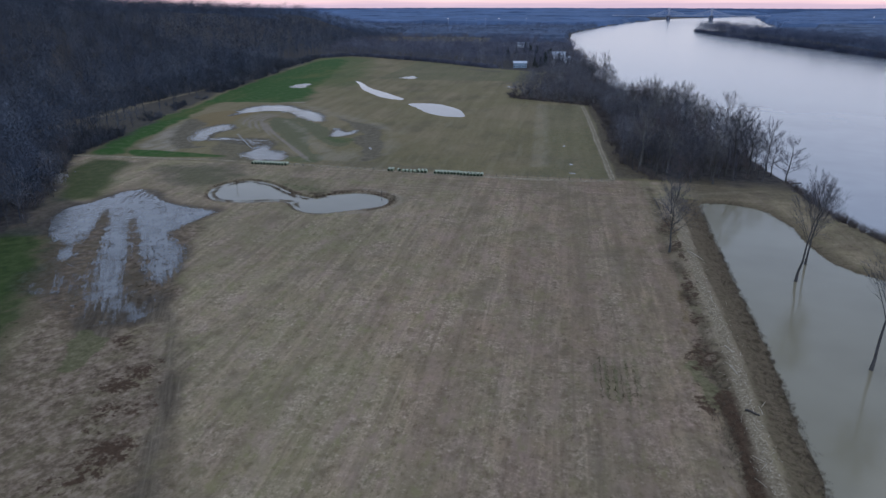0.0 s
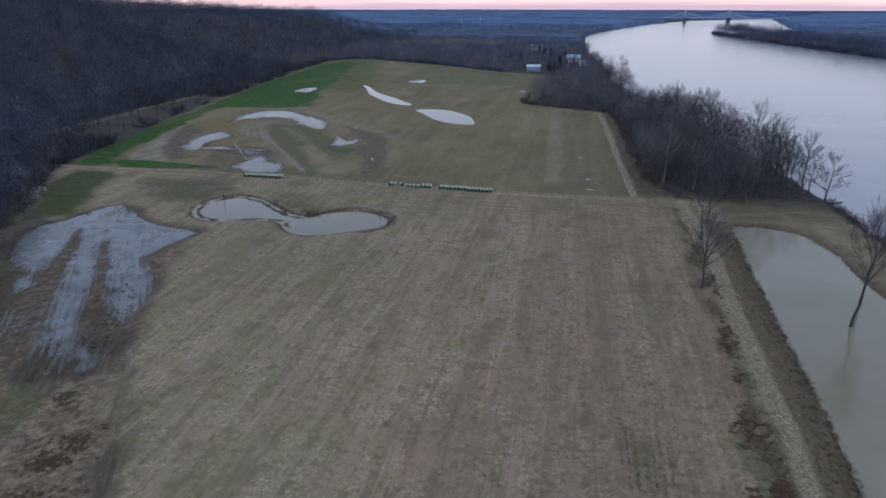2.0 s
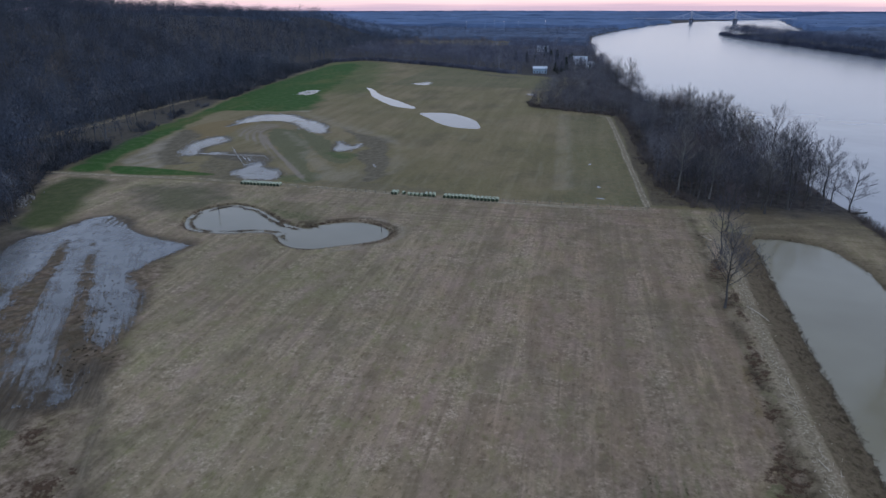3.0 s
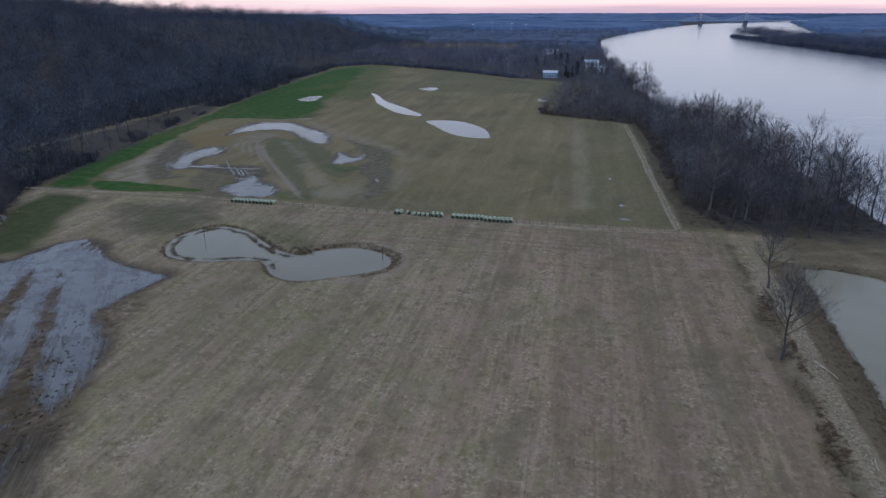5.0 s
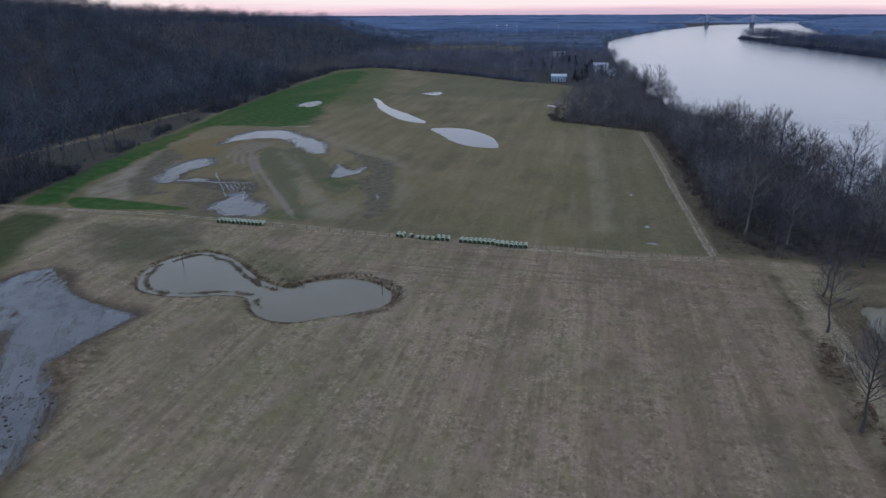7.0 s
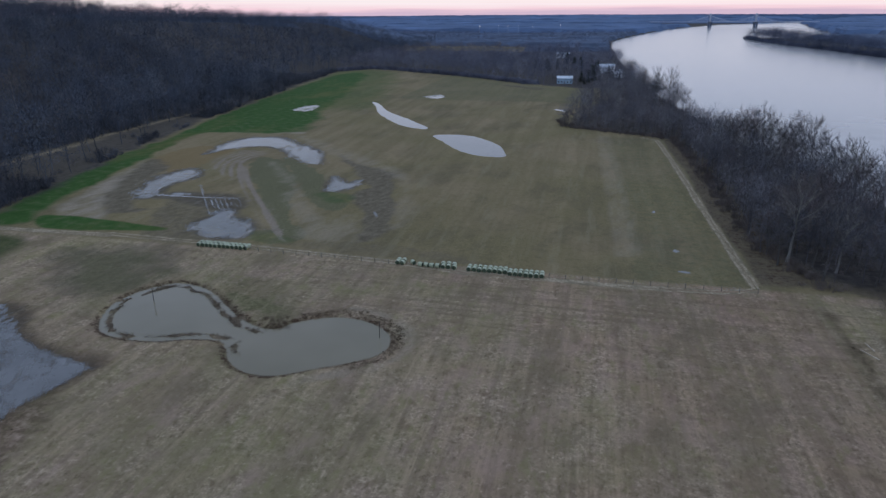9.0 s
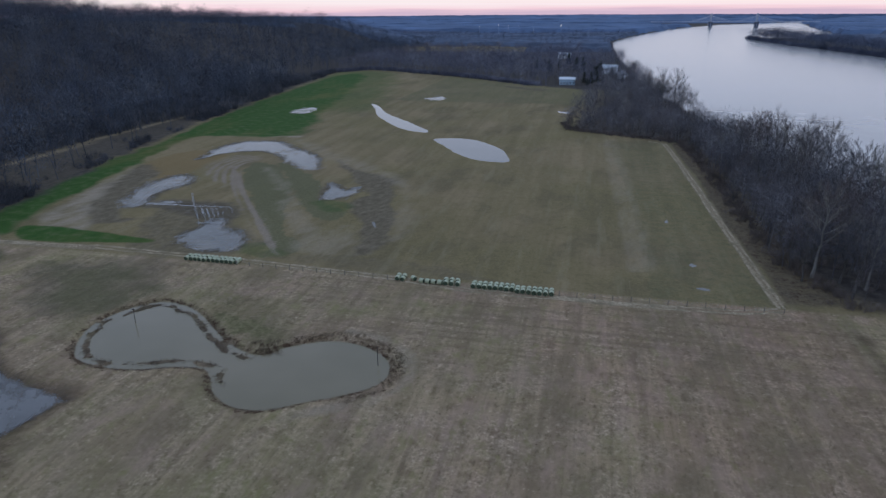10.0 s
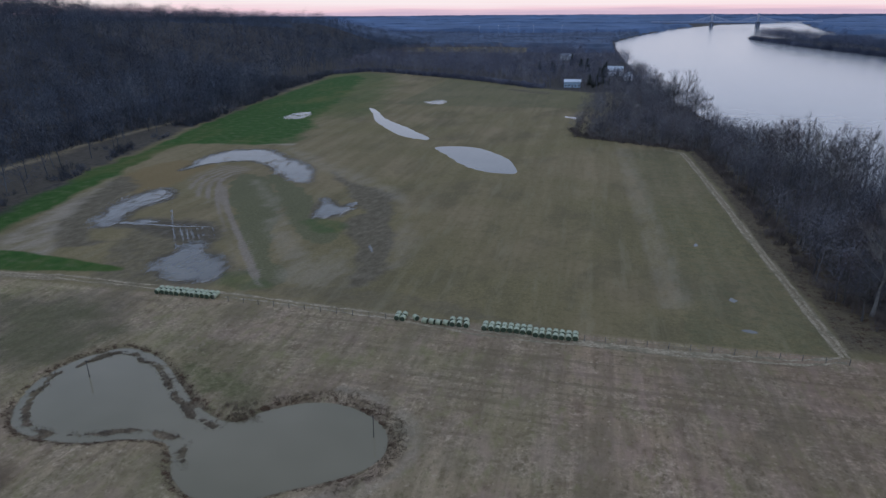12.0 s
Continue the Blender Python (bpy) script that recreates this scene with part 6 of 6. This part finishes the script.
a = spread_points((-330, -150, 120, 700), 5.5, lambda px, py: (np.interp(py, WOOD_Y, WOOD_X) - px > 4) & (np.interp(py, WOOD_Y, WOOD_X) - px < 60) & ~((px > -264) & (py > 285) & (py < 440)))
wood("wood_understorey", "leafless saplings under the trees of a wooded bluff", a, rng.uniform(1.0, 2.6, len(a)), shrubs, M_EDGE, "brush")

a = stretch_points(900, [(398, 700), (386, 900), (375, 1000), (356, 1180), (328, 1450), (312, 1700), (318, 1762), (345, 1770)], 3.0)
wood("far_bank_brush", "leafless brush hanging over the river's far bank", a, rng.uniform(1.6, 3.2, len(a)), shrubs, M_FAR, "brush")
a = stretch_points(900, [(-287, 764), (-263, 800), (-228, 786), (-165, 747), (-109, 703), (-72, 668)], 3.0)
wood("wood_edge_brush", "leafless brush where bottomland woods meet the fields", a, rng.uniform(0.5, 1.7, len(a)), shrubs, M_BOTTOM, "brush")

# drift of sticks along the crown of the flood bank
r_clod = np.random.default_rng(77)
clod_kinds = []
for i in range(3):
    ball = bmesh.new()
    bmesh.ops.create_icosphere(ball, subdivisions=1, radius=1.0)
    clod_kinds.append((np.array([v.co * r_clod.uniform(0.7, 1.2) for v in ball.verts]) * (1, 0.8, 0.5), np.array([[v.index for v in f.verts] for f in ball.faces])))
    ball.free()
a = stretch_points(150, [(-108, 150), (-100, 140), (-92, 124), (-86, 112)], 2.6)
a[:, 2] = np.maximum(a[:, 2], -0.08)
wood("mud_clods", "dark clods of earth standing out of a puddle", a, rng.uniform(0.12, 0.38, len(a)), clod_kinds, M_GROUND_CLOD, "mud")
M_DRIFT = plain("bleached_wood", (0.46, 0.385, 0.285), 0.85, 0.3, 2.0)
M_DARK_LOG = plain("wet_log", (0.05, 0.042, 0.035), 0.8, 0.3, 2.0)
BANK_LINE = [(30.6, 72), (32.2, 97), (34, 117), (34.4, 144), (36.4, 191), (37.5, 205)]
p = stretch_points(420, BANK_LINE, 1.0)
az = np.pi / 2 + rng.normal(size=len(p)) * 0.7
ln = rng.uniform(0.25, 0.7, len(p)) * (1 + 2.0 * (rng.random(len(p)) < 0.15))
segs = [(*(q + (0, 0, 0.05)), q[0] + math.cos(t_) * l_, q[1] + math.sin(t_) * l_, q[2] + 0.08 + rng.uniform(0, 0.1), r_, r_ * 0.7)
        for q, t_, l_, r_ in zip(p, az, ln, rng.uniform(0.015, 0.05, len(p)))]
tagged(new("drift_sticks", raw_mesh("drift_sticks", *rods(segs, 4), M_DRIFT)), "bleached sticks of flood drift along a bank track", "driftwood", kind="stuff")


def fallen_log(px, py, a, length, radius, mat, label):
    r = np.random.default_rng(int(px * 10) + int(py))
    pts = [np.array([(i / 5 - 0.5) * length, r.normal() * 0.05 * length * 0.3, radius * 0.8 + r.normal() * 0.02]) for i in range(6)]
    segs = [(*pts[i], *pts[i + 1], radius * (1 - 0.08 * i), radius * (1 - 0.08 * (i + 1))) for i in range(5)]
    segs += [(*pts[3], *(pts[3] + (0.3, 0.35 * length * 0.3, 0.25)), radius * 0.4, radius * 0.15)]
    ob = tagged(new("fallen_log", raw_mesh("fallen_log", *rods(segs, 8), mat, True)), label, "log", "drift logs")
    ob.matrix_basis = pose(px, py, ground_z(px, py), 0, 0, a)
    return ob


for px, py, a, l, r in ((32.4, 104.5, 100, 3.2, 0.10), (33.2, 112, 108, 2.6, 0.09), (35.2, 161.8, 118, 4.5, 0.11), (36.0, 160.5, 112, 5.0, 0.09), (36.6, 159.2, 105, 3.8, 0.08),
                        (34.8, 186, 70, 3.0, 0.12), (33.6, 208, 120, 4.0, 0.13), (34.6, 211, 100, 3.4, 0.11), (33.8, 92.5, 95, 2.2, 0.08), (34.6, 134, 80, 2.6, 0.09)):
    fallen_log(px, py, a, l, r, M_DRIFT, "bleached drift log lying on a flood bank")
fallen_log(32.3, 91.5, -35, 2.2, 0.2, M_DARK_LOG, "dark wet log lying across a bank track")
fallen_log(84.5, 247.5, 25, 9.0, 0.35, M_DARK_LOG, "fallen dark tree trunk leaning over the river bank")


# ---- fences and posts ----
M_POST = plain("weathered_post", (0.16, 0.145, 0.125), 0.9, 0.3, 5.0)
M_WIRE = plain("fence_wire", (0.22, 0.22, 0.22), 0.5, 0.1, 5.0, 0.8)


def fence(x0, x1, y0, y1):
    f = tagged(new("wire_fence"), "weathered wooden post and wire fence beside a field track", "fence", "field fences")
    n = max(2, int(abs(x1 - x0) / 3.6))
    f.matrix_basis = pose(x0, y0, 0)
    post = raw_mesh("post", *join(rods([(0, 0, -0.2, 0.01, 0, 1.25, 0.085, 0.075)], 6), rods([(0.01, 0, 1.25, 0.01, 0, 1.28, 0.075, 0.01)], 6)), M_POST)
    tops = []
    for i in range(n + 1):
        px, py = x0 + (x1 - x0) * i / n, y0 + (y1 - y0) * i / n
        o = part("post", post, f)
        o.matrix_basis = pose(px - x0, py - y0, ground_z(px, py), rng.uniform(-3, 3), rng.uniform(-3, 3), rng.uniform(0, 90))
        tops.append((px - x0, py - y0, ground_z(px, py)))
    for h in (0.45, 0.8, 1.12):
        part("wire", raw_mesh("wire", *rods([(a[0], a[1], a[2] + h, b[0], b[1], b[2] + h, 0.008, 0.008) for a, b in zip(tops, tops[1:])], 3), M_WIRE), f)


fence(-26.0, 20.0, 232.6, 233.3)
fence(-106.0, -66.0, 234.9, 233.6)


def pond_post(px, py, height, arm):
    p = tagged(new("pond_post"), "dark wooden post standing in a farm pond", "post")
    p.matrix_basis = pose(px, py, -1.0)
    part("pole", raw_mesh("pole", *rods([(0, 0, 0, 0.03, 0.02, height + 1.0, 0.08, 0.06)], 8), M_DARK_LOG, True), p)
    if arm:
        part("crossbar", raw_mesh("crossbar", *rods([(-0.35, 0, height + 0.7, 0.4, 0.05, height + 0.75, 0.05, 0.05)], 6), M_DARK_LOG, True), p)


pond_post(-110.3, 202.0, 3.0, True)
pond_post(-56.2, 196.4, 3.4, False)

# rubble by the trees
M_ROCK = plain("pale_rubble", (0.24, 0.225, 0.205), 0.9, 0.35, 2.0)
pile = tagged(new("rubble_pile"), "scattered heap of pale broken rock at the edge of a wood", "rock pile")
pile.matrix_basis = pose(-179.5, 201, ground_z(-179.5, 201), 0, 0, 122)
for i in range(64):
    bm = bmesh.new()
    bmesh.ops.create_icosphere(bm, subdivisions=1, radius=1.0)
    r = np.random.default_rng(500 + i)
    for v in bm.verts:
        v.co *= r.uniform(0.7, 1.15)
    me = bpy.data.meshes.new("rock")
    bm.to_mesh(me)
    bm.free()
    me.materials.append(M_ROCK)
    o = part("rock", me, pile)
    along, aside = r.normal() * 5.0, r.normal() * 1.5
    sz = r.uniform(0.25, 0.75)
    o.matrix_basis = pose(along, aside, max(0.1, 1.5 - 0.15 * abs(along) - 0.5 * abs(aside)) * r.uniform(0.1, 1), r.uniform(0, 90), r.uniform(0, 90), r.uniform(0, 90)) @ Matrix.Diagonal((sz, sz * 0.8, sz * 0.7, 1))


# ---- houses ----
def box_mesh(name, boxes, mat):
    bm = bmesh.new()
    for cx, cy, cz, sx, sy, sz in boxes:
        bmesh.ops.create_cube(bm, size=1.0, matrix=Matrix.Translation((cx, cy, cz)) @ Matrix.Diagonal((sx, sy, sz, 1)))
    me = bpy.data.meshes.new(name)
    bm.to_mesh(me)
    bm.free()
    me.materials.append(mat)
    return me


def gable(w, d, z0, rise, mat, over=0.5, thick=0.18):
    """A ridge roof along x, with eaves and thickness."""
    bm = bmesh.new()
    hw, hd = w / 2 + over, d / 2 + over
    lip = rise * over / (d / 2)
    prof = [(-hd, z0 - lip), (0, z0 + rise), (hd, z0 - lip), (hd, z0 - lip + thick), (0, z0 + rise + thick), (-hd, z0 - lip + thick)]
    e = [[bm.verts.new((sx * hw, py, pz)) for py, pz in prof] for sx in (-1, 1)]
    for i in range(6):
        bm.faces.new((e[0][i], e[0][(i + 1) % 6], e[1][(i + 1) % 6], e[1][i]))
    for k in (0, 1):
        bm.faces.new((e[k][0], e[k][1], e[k][4], e[k][5]))
        bm.faces.new((e[k][1], e[k][2], e[k][3], e[k][4]))
    bmesh.ops.recalc_face_normals(bm, faces=bm.faces)
    me = bpy.data.meshes.new("roof")
    bm.to_mesh(me)
    bm.free()
    me.materials.append(mat)
    return me


def wall_mesh(w, d, h, rise, mat):
    bm = bmesh.new()
    e = [[bm.verts.new((sx * w / 2, py, pz)) for py, pz in ((-d / 2, -0.3), (d / 2, -0.3), (d / 2, h), (0, h + rise), (-d / 2, h))] for sx in (-1, 1)]
    for i in range(5):
        bm.faces.new((e[0][i], e[0][(i + 1) % 5], e[1][(i + 1) % 5], e[1][i]))
    bm.faces.new(e[0]), bm.faces.new(e[1])
    bmesh.ops.recalc_face_normals(bm, faces=bm.faces)
    me = bpy.data.meshes.new("wall")
    bm.to_mesh(me)
    bm.free()
    me.materials.append(mat)
    return me


M_WHITE = plain("white_siding", (0.72, 0.74, 0.76), 0.7, 0.06, 1.0)
M_BLUE_WALL = plain("blue_grey_siding", (0.30, 0.42, 0.52), 0.7, 0.08, 1.0)
M_ROOF_PALE = plain("pale_metal_roof", (0.50, 0.54, 0.58), 0.4, 0.06, 1.0, 0.2)
M_ROOF_DARK = plain("grey_shingle", (0.12, 0.12, 0.13), 0.9, 0.2, 2.0)
M_GLASS = plain("window_glass", (0.03, 0.035, 0.04), 0.08, 0.1, 1.0)


def house(px, py, turn, w, d, h, rise, wall, roof, label, rows=2):
    ob = tagged(new("house"), label, "house")
    ob.matrix_basis = pose(px, py, 0.1, 0, 0, turn)
    part("wall", wall_mesh(w, d, h, rise, wall), ob)
    r = part("roof", gable(w, d, h, rise, roof), ob)
    part("chimney", box_mesh("chimney", [(w * 0.25, 0.4, h + rise + 0.5, 0.8, 0.8, 1.8)], M_ROCK), r)
    for fl in range(rows):
        zc = 1.5 + fl * 2.8
        n = int(w / 2.6)
        for i in range(n):
            xc = (i + 0.5) / n * w - w / 2
            for sd in (-1, 1):
                if fl == 0 and i == n // 2 and sd == -1:
                    part("door", box_mesh("door", [(xc, sd * (d / 2 + 0.02), 1.05, 1.0, 0.08, 2.1)], M_ROOF_DARK), ob)
                    continue
                wnd = part("window", box_mesh("window_frame", [(xc, sd * (d / 2 + 0.02), zc + 0.75, 1.3, 0.1, 0.1), (xc, sd * (d / 2 + 0.02), zc - 0.75, 1.3, 0.1, 0.1),
                                                                (xc - 0.6, sd * (d / 2 + 0.02), zc, 0.1, 0.1, 1.4), (xc + 0.6, sd * (d / 2 + 0.02), zc, 0.1, 0.1, 1.4)], M_WHITE), ob)
                part("pane", box_mesh("pane", [(xc, sd * (d / 2 + 0.01), zc, 1.1, 0.05, 1.4)], M_GLASS), wnd)
    return ob


house(-44, 679, 4, 13, 8, 4.6, 1.6, M_BLUE_WALL, M_ROOF_PALE, "blue-grey house with a pale metal roof at the field's far end", 1)
house(-8, 790, -8, 17, 9, 6.0, 2.6, M_WHITE, M_ROOF_PALE, "white two-storey house among bare trees")
house(4, 744, 70, 9, 8, 4.0, 3.0, M_WHITE, M_ROOF_PALE, "small white gabled house by the river", 1)
house(-62, 1010, 10, 16, 8, 5.0, 2.4, M_WHITE, M_ROOF_PALE, "white farmhouse among far bare trees")

# cedars about the houses
M_CEDAR = plain("cedar_needles", (0.028, 0.038, 0.026), 0.95, 0.3, 0.5)


def cedar():
    t = tagged(new("cedar_tree"), "dark evergreen cedar near farmhouses", "tree", "cedars")
    part("trunk", raw_mesh("trunk", *rods([(0, 0, -0.3, 0, 0, 10.5, 0.25, 0.03)], 6), M_BARK, True), t)
    r = np.random.default_rng(900)
    segs = []
    for _ in range(700):
        f = r.random() ** 0.7
        zc = 0.6 + 10 * (1 - f)
        az, rad = r.uniform(0, 6.28), (0.25 + 2.6 * f) * r.uniform(0.35, 1.0)
        p = np.array([math.cos(az) * rad, math.sin(az) * rad, zc])
        d = np.array([math.cos(az), math.sin(az), 0.5]) + r.normal(size=3) * 0.4
        segs.append((*(p - d * 0.4), *(p + d * 0.6), 0.16, 0))
    part("crown", raw_mesh("crown", *slivers(segs), M_CEDAR), t)
    return t


first_cedar = cedar()
for i, (px, py, sz) in enumerate(((-24, 688, 0.75), (-20, 704, 1.0), (-16, 772, 1.0), (-58, 812, 0.9), (-70, 830, 0.8), (-6, 735, 0.8), (-52, 900, 1.0), (-30, 693, 0.7), (-27, 674, 0.45), (-14, 700, 0.55), (-9, 712, 0.6), (-2, 722, 0.5), (-18, 756, 0.9), (-22, 748, 0.75), (3, 704, 0.5), (-40, 800, 1.1), (-34, 826, 1.0), (-84, 842, 0.7), (-66, 795, 0.8))):
    m = pose(px, py, 0.0, 0, 0, i * 50)
    c = first_cedar if i == 0 else copy_thing(first_cedar, m)
    c.matrix_basis = m
    c.scale = (1.25 * sz, 1.25 * sz, 1.3 * sz)


# ---- river bridge ----
M_STEEL = plain("pale_bridge_steel", (0.36, 0.39, 0.47), 0.7, 0.1, 0.05)
M_PIER = plain("dark_bridge_pier", (0.09, 0.11, 0.16), 0.8, 0.2, 0.05)
bridge = tagged(new("river_bridge"), "long pale cable-stayed bridge crossing the distant river", "bridge")
bridge.matrix_basis = pose(496, 2950, LEVEL)
part("deck", box_mesh("deck", [(0, 0, 19, 620, 11, 2.2)], M_STEEL), bridge)
for tx in (-84, 84):
    part("tower", box_mesh("tower", [(tx, -7, 24, 4, 3.5, 52), (tx, 7, 24, 4, 3.5, 52), (tx, 0, 46, 3.5, 12, 3), (tx, 0, 15, 3.5, 14, 3)], M_STEEL), bridge)
    part("pier", box_mesh("pier", [(tx - 4, 0, 8, 4.5, 24, 20), (tx + 4, 0, 8, 4.5, 24, 20), (tx, 0, 16.4, 13, 24, 3)], M_PIER), bridge)
    for side in (-6, 6):
        for k in range(1, 9):
            for sg in (-1, 1):
                part("cable", raw_mesh("cable", *rods([(tx, side, 48 - k * 0.8, tx + sg * k * 10, side, 20.2, 0.22, 0.22)], 4), M_STEEL), bridge)

# far street lamps
lamp_glow = bpy.data.materials.new("lamp_glow")
lamp_glow.use_nodes = True
lamp_glow.node_tree.nodes["Principled BSDF"].inputs["Emission Color"].default_value = (1.0, 0.82, 0.6, 1)
lamp_glow.node_tree.nodes["Principled BSDF"].inputs["Emission Strength"].default_value = 2.5


def far_lamp():
    o = tagged(new("street_lamp"), "lit street lamp in a distant settlement", "street lamp", "far lamps")
    part("pole", raw_mesh("pole", *rods([(0, 0, -1, 0, 0, 22, 0.2, 0.15)], 6), M_STEEL), o)
    bm = bmesh.new()
    bmesh.ops.create_icosphere(bm, subdivisions=1, radius=0.55)
    bmesh.ops.translate(bm, verts=bm.verts, vec=(0, 0, 22.5))
    me = bpy.data.meshes.new("head")
    bm.to_mesh(me)
    bm.free()
    me.materials.append(lamp_glow)
    part("head", me, o, "glowing lamp head")
    return o


first_lamp = far_lamp()
for i, (px, py) in enumerate(((-330, 1900), (-260, 1960), (-235, 1990), (-190, 1940), (-300, 2050), (-120, 2020), (900, 2300), (960, 2380), (1080, 2250), (880, 2120))):
    m = pose(px, py, ground_z(px, py))
    if i == 0:
        first_lamp.matrix_basis = m
    else:
        copy_thing(first_lamp, m)
